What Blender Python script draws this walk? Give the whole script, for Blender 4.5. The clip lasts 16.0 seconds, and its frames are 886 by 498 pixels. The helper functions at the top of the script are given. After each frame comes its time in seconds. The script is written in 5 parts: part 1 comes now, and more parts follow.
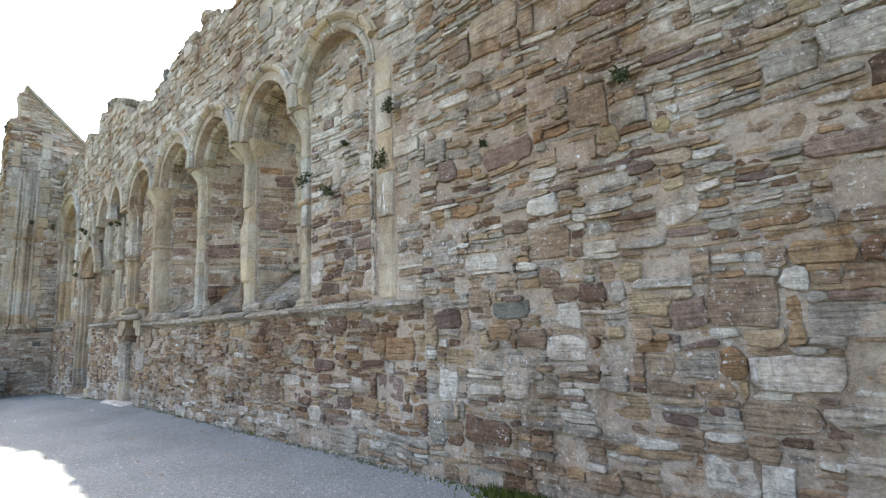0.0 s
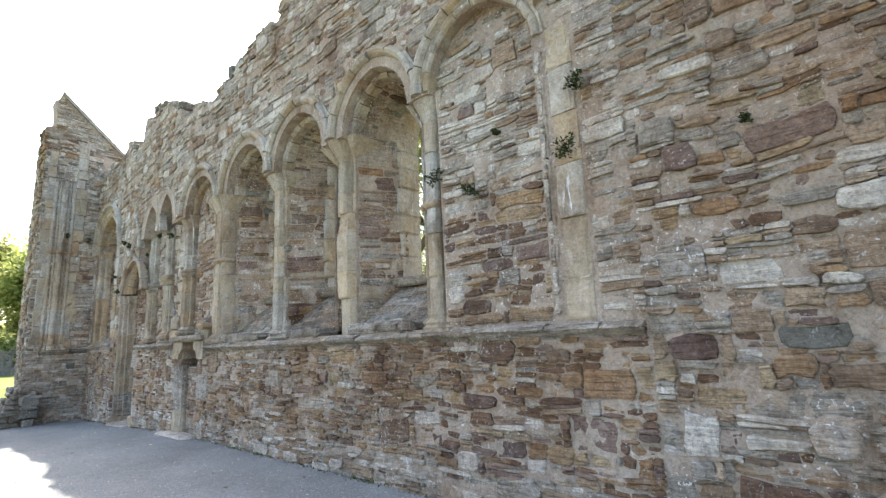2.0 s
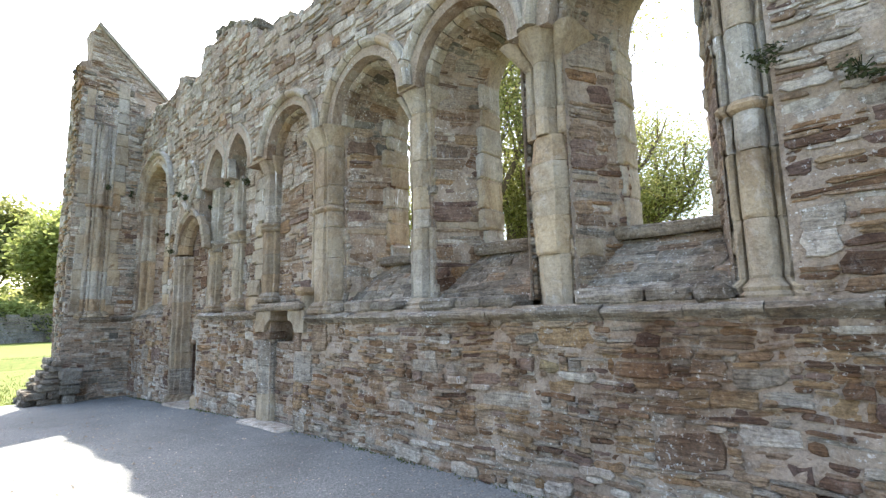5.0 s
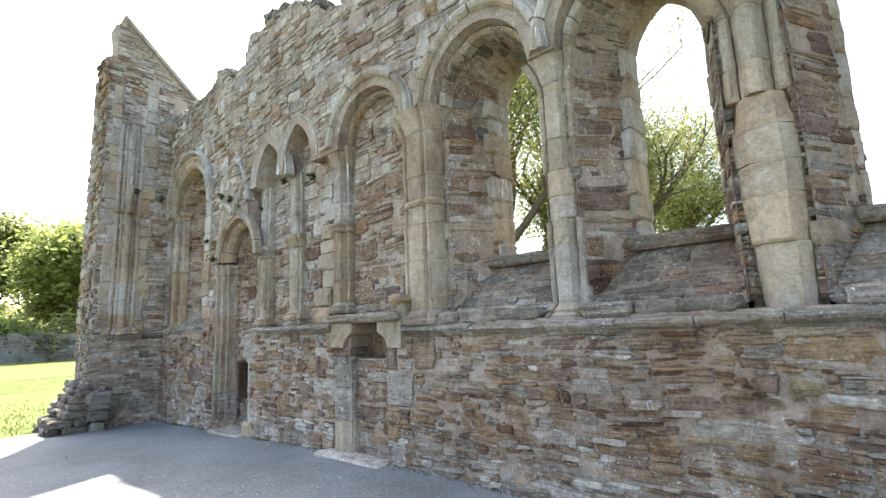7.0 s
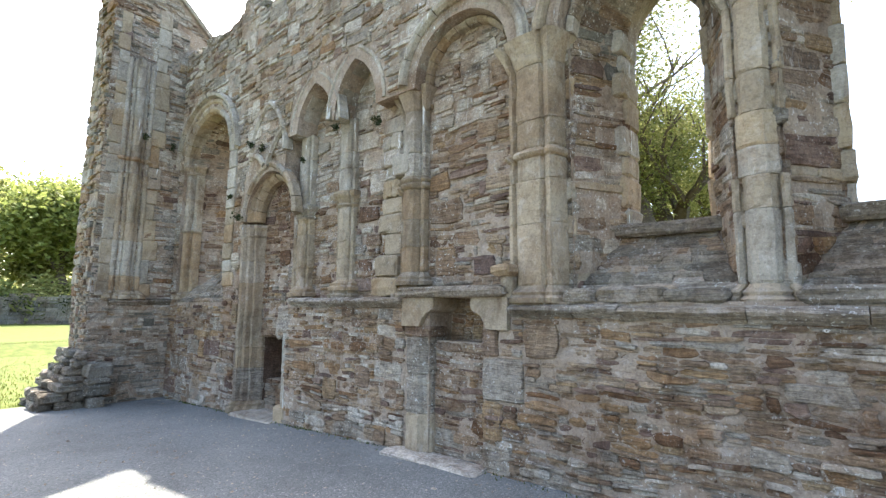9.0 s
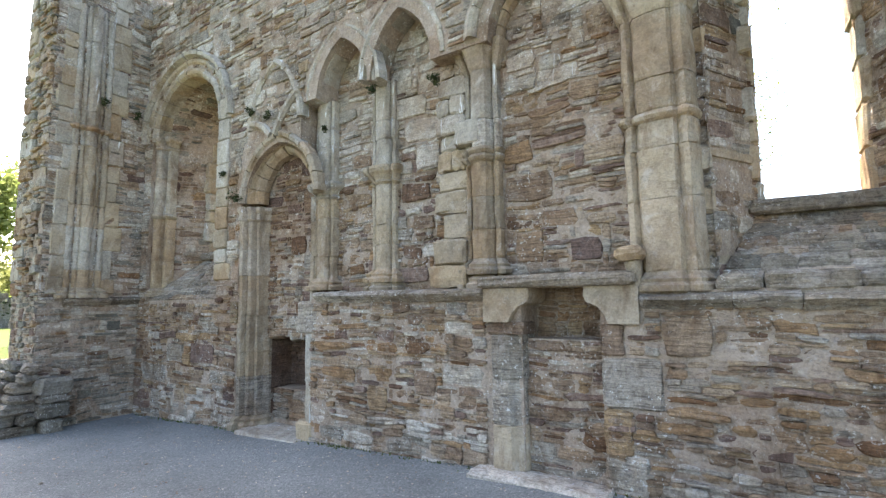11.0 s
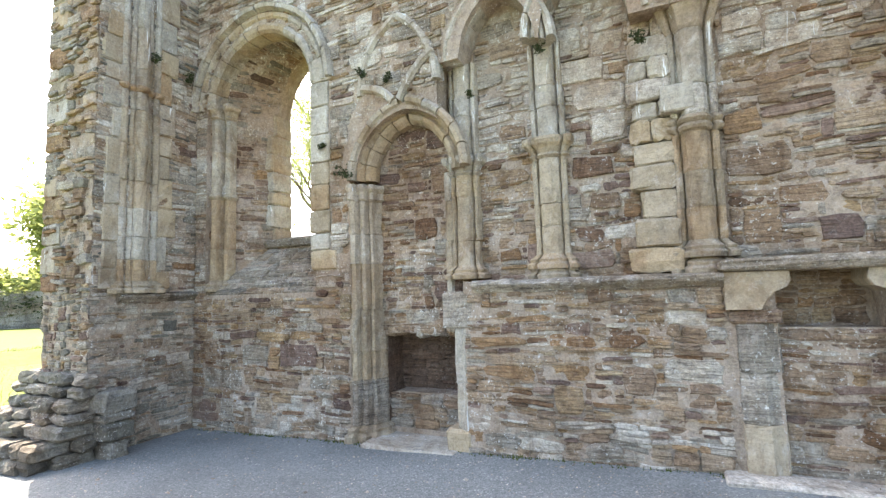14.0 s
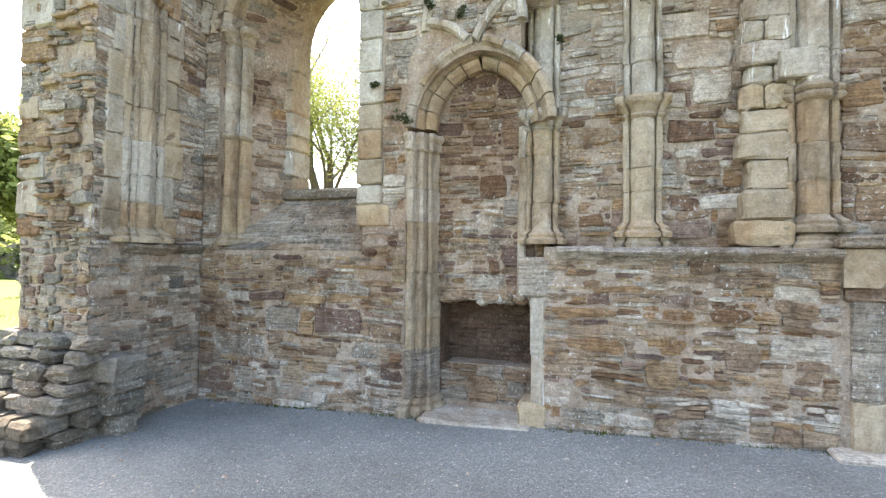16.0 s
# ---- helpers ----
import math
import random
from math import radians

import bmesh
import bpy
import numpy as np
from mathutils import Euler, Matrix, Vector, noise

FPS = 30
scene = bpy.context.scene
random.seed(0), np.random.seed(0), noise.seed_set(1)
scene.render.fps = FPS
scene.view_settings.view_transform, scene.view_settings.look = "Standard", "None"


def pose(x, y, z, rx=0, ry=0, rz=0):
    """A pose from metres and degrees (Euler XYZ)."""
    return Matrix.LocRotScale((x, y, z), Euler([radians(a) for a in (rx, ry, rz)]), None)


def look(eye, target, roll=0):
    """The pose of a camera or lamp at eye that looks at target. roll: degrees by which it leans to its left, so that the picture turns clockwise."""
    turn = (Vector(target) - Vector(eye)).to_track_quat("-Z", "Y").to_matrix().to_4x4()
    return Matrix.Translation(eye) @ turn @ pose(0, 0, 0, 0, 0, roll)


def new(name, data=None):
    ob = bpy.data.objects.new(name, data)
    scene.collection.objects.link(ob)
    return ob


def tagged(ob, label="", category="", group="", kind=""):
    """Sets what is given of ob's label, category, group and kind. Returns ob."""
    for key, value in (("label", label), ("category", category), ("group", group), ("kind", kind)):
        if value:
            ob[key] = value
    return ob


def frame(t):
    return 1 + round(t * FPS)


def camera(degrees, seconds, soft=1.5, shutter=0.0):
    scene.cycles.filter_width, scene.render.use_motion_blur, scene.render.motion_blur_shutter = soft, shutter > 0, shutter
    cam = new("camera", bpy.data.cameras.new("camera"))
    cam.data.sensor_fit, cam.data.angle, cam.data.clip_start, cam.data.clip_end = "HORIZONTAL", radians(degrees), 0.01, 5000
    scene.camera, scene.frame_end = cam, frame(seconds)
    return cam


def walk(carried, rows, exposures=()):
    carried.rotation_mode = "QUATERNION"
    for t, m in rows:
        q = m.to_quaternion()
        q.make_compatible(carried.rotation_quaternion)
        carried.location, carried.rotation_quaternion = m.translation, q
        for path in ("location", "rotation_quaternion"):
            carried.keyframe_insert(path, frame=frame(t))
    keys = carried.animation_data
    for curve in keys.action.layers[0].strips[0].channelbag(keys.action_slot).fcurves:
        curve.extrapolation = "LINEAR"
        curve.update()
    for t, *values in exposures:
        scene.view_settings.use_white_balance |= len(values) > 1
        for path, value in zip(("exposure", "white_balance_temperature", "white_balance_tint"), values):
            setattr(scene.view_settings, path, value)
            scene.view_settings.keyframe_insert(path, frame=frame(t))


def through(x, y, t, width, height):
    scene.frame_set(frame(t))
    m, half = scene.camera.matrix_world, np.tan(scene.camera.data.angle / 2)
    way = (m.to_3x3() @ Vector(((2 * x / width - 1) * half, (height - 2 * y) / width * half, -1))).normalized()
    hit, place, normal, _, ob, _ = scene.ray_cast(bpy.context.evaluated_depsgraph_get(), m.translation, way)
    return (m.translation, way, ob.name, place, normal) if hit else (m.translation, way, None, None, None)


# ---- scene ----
cam = camera(85.2, 16.0, soft=1.3)
METRES, EYE, TILT, LEAN, TURN = 16.0, 1.52, 0.0, 0.0, 41.1
ROWS = [
    (0.0, 0.0, 0.0, 0.0, 0.37, 8.54, 2.46),
    (0.5, -0.0308, 0.01, 0.0048, -0.18, 9.73, 2.74),
    (1.0, -0.0583, 0.0304, 0.0067, -0.69, 9.82, 1.91),
    (1.5, -0.0867, 0.0481, 0.0066, 0.67, 10.53, 2.48),
    (2.0, -0.1145, 0.0672, 0.0112, 0.92, 10.41, 2.61),
    (2.5, -0.1429, 0.0904, 0.0113, 2.59, 8.46, 0.91),
    (3.0, -0.1735, 0.1078, 0.0097, 2.64, 8.01, 1.17),
    (3.5, -0.1967, 0.1317, 0.0083, 2.15, 6.5, 1.37),
    (4.0, -0.2213, 0.1544, 0.0097, 1.54, 6.82, 0.49),
    (6.5, -0.3487, 0.2511, 0.0147, 1.42, 8.95, 2.92),
    (7.0, -0.3757, 0.2648, 0.0146, 1.22, 9.12, 2.22),
    (7.5, -0.3993, 0.2826, 0.0136, 2.4, 8.51, 1.21),
    (8.0, -0.4208, 0.3046, 0.0152, 2.79, 8.2, -0.03),
    (8.5, -0.4463, 0.3231, 0.0155, -0.38, 7.98, 0.04),
    (9.0, -0.4677, 0.3445, 0.0134, -1.08, 6.91, -0.47),
    (11.5, -0.5897, 0.4321, 0.0143, -9.45, 5.89, 0.8),
    (12.0, -0.6145, 0.4491, 0.0125, -9.98, 5.78, 0.42),
    (12.5, -0.6454, 0.4599, 0.0127, -11.1, 5.26, -0.04),
    (13.0, -0.6686, 0.4728, 0.0132, -13.48, 5.11, 1.25),
    (13.5, -0.6941, 0.4882, 0.0129, -13.56, 5.41, 0.47),
    (14.0, -0.7281, 0.4988, 0.0145, -15.25, 5.05, 1.71),
    (14.5, -0.746, 0.5129, 0.0111, -15.39, 4.29, 2.15),
    (15.0, -0.7735, 0.5301, 0.0146, -16.55, 3.57, 0.33),
    (15.5, -0.794, 0.5462, 0.014, -22.26, 2.37, 0.72),
    (16.0, -0.8124, 0.5657, 0.0118, -22.99, 1.22, -0.8),
]
walk(cam, [(t, pose(0, -3.69, EYE, TILT, LEAN, TURN) @ pose(METRES * x, METRES * y, METRES * z, 90 + pitch, roll, yaw)) for t, x, y, z, yaw, pitch, roll in ROWS],
     exposures=[(0.0, 2.68, 6600, 9), (4.0, 2.55, 6500, 9), (6.5, 2.67, 6480, 9), (9.0, 2.55, 6500, 9), (11.5, 2.75, 6550, 9), (14.0, 3.09, 6800, 9), (16.0, 3.12, 6950, 9)])

# ---- light: a high spring sun from behind the wall, bright hazy sky ----
SUN_ELEV = radians(54.0)
SUN_TO = Vector((-0.906 * math.cos(SUN_ELEV), 0.423 * math.cos(SUN_ELEV), math.sin(SUN_ELEV)))
world = bpy.data.worlds.new("sky")
scene.world = world
world.use_nodes = True
wn = world.node_tree
wn.nodes.clear()
sky = wn.nodes.new("ShaderNodeTexSky")
sky.sky_type, sky.sun_disc = "NISHITA", False
sky.sun_elevation, sky.sun_rotation = SUN_ELEV, math.atan2(SUN_TO.x, SUN_TO.y)
sky.dust_density, sky.air_density, sky.ozone_density = 3.0, 1.0, 1.0
back = wn.nodes.new("ShaderNodeBackground")
back.inputs["Strength"].default_value = 0.15
wout = wn.nodes.new("ShaderNodeOutputWorld")
wn.links.new(sky.outputs[0], back.inputs["Color"])
wn.links.new(back.outputs[0], wout.inputs["Surface"])
sun = new("sun", bpy.data.lights.new("sun", "SUN"))
sun.data.energy, sun.data.angle, sun.data.color = 4.0, radians(0.6), (1.0, 0.95, 0.87)
sun.matrix_world = look((0, 0, 30), Vector((0, 0, 30)) - SUN_TO)


# ---- materials ----
def material(name):
    m = bpy.data.materials.new(name)
    m.use_nodes = True
    nt = m.node_tree
    bsdf = nt.nodes["Principled BSDF"]
    return m, nt, bsdf


def node(nt, kind, **values):
    n = nt.nodes.new(kind)
    for key, value in values.items():
        n.inputs[key].default_value = value
    return n


def ramp(nt, fac, stops):
    r = nt.nodes.new("ShaderNodeValToRGB")
    els = r.color_ramp.elements
    while len(els) < len(stops):
        els.new(0.5)
    for e, (p, c) in zip(els, stops):
        e.position, e.color = p, (*c, 1.0)
    nt.links.new(fac, r.inputs[0])
    return r.outputs[0]


def mix(nt, fac, a, b, mode="MIX"):
    n = nt.nodes.new("ShaderNodeMix")
    n.data_type, n.blend_type = "RGBA", mode
    for sock, v in ((n.inputs[0], fac), (n.inputs[6], a), (n.inputs[7], b)):
        if isinstance(v, bpy.types.NodeSocket):
            nt.links.new(v, sock)
        elif isinstance(v, tuple):
            sock.default_value = (*v, 1.0)
        else:
            sock.default_value = v
    return n.outputs[2]


def math_node(nt, op, a, b=0.0):
    n = nt.nodes.new("ShaderNodeMath")
    n.operation = op
    for sock, v in ((n.inputs[0], a), (n.inputs[1], b)):
        if isinstance(v, bpy.types.NodeSocket):
            nt.links.new(v, sock)
        else:
            sock.default_value = v
    return n.outputs[0]


def where(nt, sx=1.0, sy=1.0, sz=1.0):
    g = nt.nodes.new("ShaderNodeNewGeometry")
    mp = nt.nodes.new("ShaderNodeMapping")
    mp.inputs["Scale"].default_value = (sx, sy, sz)
    nt.links.new(g.outputs["Position"], mp.inputs["Vector"])
    return mp.outputs[0]


def noise_node(nt, vec, scale, detail=4.0, rough=0.6, distort=0.0):
    n = node(nt, "ShaderNodeTexNoise", Scale=scale, Detail=detail, Roughness=rough, Distortion=distort)
    nt.links.new(vec, n.inputs["Vector"])
    return n.outputs["Fac"]


def pick(nt):
    """A random number per piece, whether the piece is an object or an island of a joined mesh."""
    o = nt.nodes.new("ShaderNodeObjectInfo")
    g = nt.nodes.new("ShaderNodeNewGeometry")
    s = math_node(nt, "ADD", o.outputs["Random"], g.outputs["Random Per Island"])
    return math_node(nt, "FRACT", s)


def relief(nt, bsdf, parts, strength=0.6, distance=0.02):
    total = None
    for h, k in parts:
        v = math_node(nt, "MULTIPLY", h, k)
        total = v if total is None else math_node(nt, "ADD", total, v)
    b = node(nt, "ShaderNodeBump", Strength=strength, Distance=distance)
    nt.links.new(total, b.inputs["Height"])
    nt.links.new(b.outputs[0], bsdf.inputs["Normal"])


def stone_material(name, stops, layers=0.5, pale=0.25, lichen=0.3, grain=1.0, speck=0.85, drip=0.0, flecks=2.9):
    m, nt, bsdf = material(name)
    base = ramp(nt, pick(nt), stops)
    beds = noise_node(nt, where(nt, 1.3, 1.3, 17.0), 2.4, 6.0, 0.7, 0.5)
    mottled = noise_node(nt, where(nt), 11.0, 7.0, 0.75)
    fine = noise_node(nt, where(nt), 38.0, 6.0, 0.75)
    big = noise_node(nt, where(nt), 0.7, 4.0, 0.55)
    streak = ramp(nt, beds, [(0.36, (0.30, 0.27, 0.25)), (0.48, (0.85, 0.83, 0.8)), (0.6, (1.12, 1.1, 1.06))])
    c = mix(nt, layers, base, streak, "MULTIPLY")
    c = mix(nt, speck, c, ramp(nt, mottled, [(0.30, (0.42, 0.40, 0.39)), (0.47, (0.9, 0.88, 0.86)), (0.6, (1.12, 1.1, 1.06)), (0.75, (1.5, 1.48, 1.42))]), "MULTIPLY")
    c = mix(nt, speck, c, ramp(nt, fine, [(0.32, (0.52, 0.51, 0.50)), (0.5, (1.0, 1.0, 1.0)), (0.7, (1.35, 1.34, 1.32))]), "MULTIPLY")
    c = mix(nt, 0.7, c, ramp(nt, big, [(0.3, (0.68, 0.62, 0.58)), (0.5, (1.0, 0.98, 0.95)), (0.7, (1.2, 1.2, 1.18))]), "MULTIPLY")
    lime = noise_node(nt, where(nt, 1.0, 1.0, 0.8), 4.3, 9.0, 0.82, 0.6)
    c = mix(nt, math_node(nt, "MULTIPLY", ramp(nt, lime, [(0.54, (0, 0, 0)), (0.63, (1, 1, 1))]), pale), c, (0.52, 0.48, 0.44))
    specks = noise_node(nt, where(nt), 26.0, 4.0, 0.7)
    zone = noise_node(nt, where(nt), 1.1, 4.0, 0.6)
    white = math_node(nt, "MULTIPLY", ramp(nt, specks, [(0.59, (0, 0, 0)), (0.65, (1, 1, 1))]), ramp(nt, zone, [(0.43, (0, 0, 0)), (0.58, (1, 1, 1))]))
    c = mix(nt, math_node(nt, "MULTIPLY", white, min(1.0, pale * flecks)), c, (0.68, 0.66, 0.62))
    stain = noise_node(nt, where(nt, 1.0, 1.0, 0.45), 1.9, 6.0, 0.7, 0.9)
    c = mix(nt, 0.8, c, ramp(nt, stain, [(0.34, (0.55, 0.47, 0.40)), (0.47, (0.95, 0.93, 0.9)), (0.62, (1.12, 1.12, 1.12))]), "MULTIPLY")
    rust = noise_node(nt, where(nt), 0.42, 7.0, 0.72, 0.6)
    c = mix(nt, 0.55, c, ramp(nt, rust, [(0.36, (0.98, 1.0, 1.03)), (0.52, (1.0, 0.98, 0.95)), (0.60, (0.74, 0.58, 0.45)), (0.72, (0.55, 0.38, 0.27))]), "MULTIPLY")
    moss = noise_node(nt, where(nt), 2.7, 9.0, 0.82, 0.3)
    c = mix(nt, math_node(nt, "MULTIPLY", ramp(nt, moss, [(0.57, (0, 0, 0)), (0.66, (1, 1, 1))]), lichen), c, (0.07, 0.068, 0.062))
    if drip:
        run = noise_node(nt, where(nt, 9.0, 9.0, 0.9), 1.0, 5.0, 0.7, 1.2)
        patchy = noise_node(nt, where(nt), 1.6, 4.0, 0.6)
        d = math_node(nt, "MULTIPLY", ramp(nt, run, [(0.60, (0, 0, 0)), (0.66, (1, 1, 1))]), ramp(nt, patchy, [(0.47, (0, 0, 0)), (0.58, (1, 1, 1))]))
        c = mix(nt, math_node(nt, "MULTIPLY", d, drip), c, (0.70, 0.69, 0.67))
    nt.links.new(c, bsdf.inputs["Base Color"])
    bsdf.inputs["Roughness"].default_value = 0.92
    bsdf.inputs["Specular IOR Level"].default_value = 0.15
    relief(nt, bsdf, [(beds, 1.5 * layers), (mottled, 1.0), (fine, 0.4)], min(1.0, 0.95 * grain), 0.05)
    return m


BROWN = stone_material("brown_flagstone", [(0.0, (0.21, 0.15, 0.11)), (0.2, (0.30, 0.22, 0.155)), (0.4, (0.36, 0.28, 0.205)), (0.6, (0.24, 0.175, 0.13)), (0.8, (0.33, 0.235, 0.16)), (1.0, (0.40, 0.32, 0.24))], 0.7)
GREY = stone_material("grey_rubble", [(0.0, (0.27, 0.245, 0.212)), (0.4, (0.37, 0.335, 0.292)), (0.7, (0.305, 0.272, 0.235)), (1.0, (0.45, 0.41, 0.357))], 0.7, 0.35, 0.45)
OCHRE = stone_material("ochre_sandstone", [(0.0, (0.35, 0.25, 0.15)), (0.5, (0.30, 0.19, 0.112)), (0.8, (0.38, 0.30, 0.20)), (1.0, (0.25, 0.155, 0.10))], 0.7, 0.15, 0.2)
PURPLE = stone_material("dark_red_sandstone", [(0.0, (0.15, 0.105, 0.09)), (0.5, (0.22, 0.155, 0.13)), (1.0, (0.28, 0.205, 0.165))], 0.6, 0.2, 0.25)
PALE = stone_material("pale_rubble", [(0.0, (0.45, 0.415, 0.365)), (0.5, (0.53, 0.49, 0.44)), (1.0, (0.43, 0.372, 0.318))], 0.45, 0.4, 0.35, 1.0, 0.85, 0.6)
DRESSED = stone_material("dressed_sandstone", [(0.0, (0.28, 0.23, 0.168)), (0.3, (0.345, 0.285, 0.21)), (0.5, (0.30, 0.255, 0.195)), (0.7, (0.36, 0.29, 0.20)), (0.85, (0.33, 0.245, 0.16)), (1.0, (0.34, 0.29, 0.225))], 0.12, 0.35, 0.4, 0.7, 0.5, 0.0, 0.4)
WEATHERED = stone_material("weathered_grey_ashlar", [(0.0, (0.29, 0.265, 0.225)), (0.5, (0.35, 0.32, 0.275)), (1.0, (0.32, 0.28, 0.225))], 0.12, 0.5, 0.5, 0.6, 0.55, 0.9, 0.6)
RUSTY = stone_material("iron_stained_sandstone", [(0.0, (0.13, 0.085, 0.06)), (0.35, (0.20, 0.12, 0.07)), (0.65, (0.16, 0.105, 0.08)), (1.0, (0.25, 0.155, 0.085))], 0.7, 0.25, 0.3)
LICHEN = stone_material("yellow_lichened_stone", [(0.0, (0.29, 0.225, 0.12)), (0.5, (0.33, 0.265, 0.16)), (1.0, (0.28, 0.235, 0.165))], 0.6, 0.3, 0.3)
LEDGESTONE = stone_material("lichen_darkened_ledge_stone", [(0.0, (0.17, 0.15, 0.125)), (0.5, (0.25, 0.225, 0.19)), (1.0, (0.30, 0.25, 0.195))], 0.55, 0.4, 0.75, 1.0, 0.85, 0.0, 1.4)
MOTTLED = stone_material("black_and_white_lichened_stone", [(0.0, (0.20, 0.15, 0.115)), (0.5, (0.30, 0.24, 0.19)), (1.0, (0.37, 0.32, 0.27))], 0.5, 0.65, 0.85, 1.0, 0.85, 0.7)
DARKSTONE = stone_material("dark_mossy_rubble", [(0.0, (0.13, 0.125, 0.11)), (0.5, (0.20, 0.19, 0.165)), (1.0, (0.26, 0.24, 0.21))], 0.3, 0.2, 0.5)
MORTAR = stone_material("lime_mortar", [(0.0, (0.345, 0.28, 0.225)), (1.0, (0.345, 0.28, 0.225))], 0.06, 0.3, 0.2, 1.0, 0.6)


def gravel_material():
    m, nt, bsdf = material("grey_gravel")
    v = node(nt, "ShaderNodeTexVoronoi", Scale=70.0)
    nt.links.new(where(nt), v.inputs["Vector"])
    chips = ramp(nt, v.outputs["Color"], [(0.0, (0.085, 0.087, 0.081)), (0.5, (0.14, 0.142, 0.132)), (0.85, (0.19, 0.19, 0.176)), (1.0, (0.36, 0.355, 0.33))])
    patch = noise_node(nt, where(nt), 0.7, 5.0, 0.6)
    c = mix(nt, 0.6, chips, ramp(nt, patch, [(0.3, (0.58, 0.57, 0.55)), (0.5, (0.98, 0.98, 0.97)), (0.7, (1.3, 1.3, 1.28))]), "MULTIPLY")
    fine = noise_node(nt, where(nt), 25.0, 5.0, 0.7)
    c = mix(nt, 0.5, c, ramp(nt, fine, [(0.3, (0.65, 0.65, 0.66)), (0.7, (1.25, 1.25, 1.25))]), "MULTIPLY")
    nt.links.new(c, bsdf.inputs["Base Color"])
    bsdf.inputs["Roughness"].default_value = 0.9
    relief(nt, bsdf, [(v.outputs["Distance"], -1.0), (fine, 0.5)], 0.8, 0.012)
    return m


def simple_material(name, stops, scale, rough=0.85, bump=0.4, per_piece=False, through=0.0):
    m, nt, bsdf = material(name)
    n = noise_node(nt, where(nt), scale, 6.0, 0.7)
    f = math_node(nt, "FRACT", math_node(nt, "ADD", n, pick(nt))) if per_piece else n
    c = ramp(nt, f, stops)
    nt.links.new(c, bsdf.inputs["Base Color"])
    bsdf.inputs["Roughness"].default_value = rough
    bsdf.inputs["Specular IOR Level"].default_value = 0.08
    if bump:
        relief(nt, bsdf, [(n, 1.0)], bump, 0.02)
    if through:
        t = nt.nodes.new("ShaderNodeBsdfTranslucent")
        nt.links.new(c, t.inputs["Color"])
        s = nt.nodes.new("ShaderNodeMixShader")
        s.inputs[0].default_value = through
        nt.links.new(bsdf.outputs[0], s.inputs[1])
        nt.links.new(t.outputs[0], s.inputs[2])
        nt.links.new(s.outputs[0], nt.nodes["Material Output"].inputs["Surface"])
    return m


GRAVEL = gravel_material()
GRASS = simple_material("mown_grass", [(0.3, (0.05, 0.066, 0.012)), (0.5, (0.08, 0.098, 0.02)), (0.7, (0.115, 0.125, 0.03))], 3.0)
BLADE = simple_material("grass_blade", [(0.0, (0.045, 0.06, 0.013)), (0.5, (0.08, 0.095, 0.02)), (1.0, (0.11, 0.115, 0.03))], 3.0, 0.7, 0.0, True, 0.4)
LEAF = simple_material("spring_leaf", [(0.0, (0.13, 0.145, 0.04)), (0.5, (0.21, 0.22, 0.07)), (1.0, (0.31, 0.30, 0.12))], 2.0, 0.6, 0.0, True, 0.5)
LEAF_BRIGHT = simple_material("bright_leaf", [(0.0, (0.15, 0.18, 0.045)), (0.5, (0.23, 0.26, 0.075)), (1.0, (0.33, 0.34, 0.12))], 2.0, 0.6, 0.0, True, 0.5)
LEAF_DARK = simple_material("wall_plant_leaf", [(0.0, (0.03, 0.037, 0.016)), (0.5, (0.047, 0.056, 0.024)), (1.0, (0.075, 0.08, 0.038))], 9.0, 0.7, 0.0, True, 0.3)
BARK = simple_material("bark", [(0.3, (0.07, 0.055, 0.04)), (0.7, (0.15, 0.12, 0.09))], 12.0, 0.95, 0.8)
DARK_BROWN = stone_material("dark_brown_stone", [(0.0, (0.10, 0.07, 0.055)), (1.0, (0.18, 0.125, 0.095))], 0.4, 0.1, 0.3)


# ---- geometry helpers ----
def empty(name, **tags):
    return tagged(new(name), **tags)


def part(name, verts, faces, mat, parent=None, label="", mats=None, index=None, kind="", smooth=False):
    me = bpy.data.meshes.new(name)
    me.from_pydata([tuple(v) for v in verts], [], faces)
    for mm in (mats or [mat]):
        me.materials.append(mm)
    if index is not None:
        me.polygons.foreach_set("material_index", index)
    if smooth:
        me.polygons.foreach_set("use_smooth", [True] * len(me.polygons))
    me.update()
    ob = new(name, me)
    if parent is not None:
        ob.parent = parent
    return tagged(ob, label=label, kind=kind)


def box(x0, x1, y0, y1, z0, z1):
    v = [(x, y, z) for z in (z0, z1) for y in (y0, y1) for x in (x0, x1)]
    return v, [(0, 2, 3, 1), (4, 5, 7, 6), (0, 1, 5, 4), (2, 6, 7, 3), (1, 3, 7, 5), (0, 4, 6, 2)]


def join(pieces):
    V, F = [], []
    for v, f in pieces:
        o = len(V)
        V.extend(v)
        F.extend(tuple(i + o for i in q) for q in f)
    return V, F


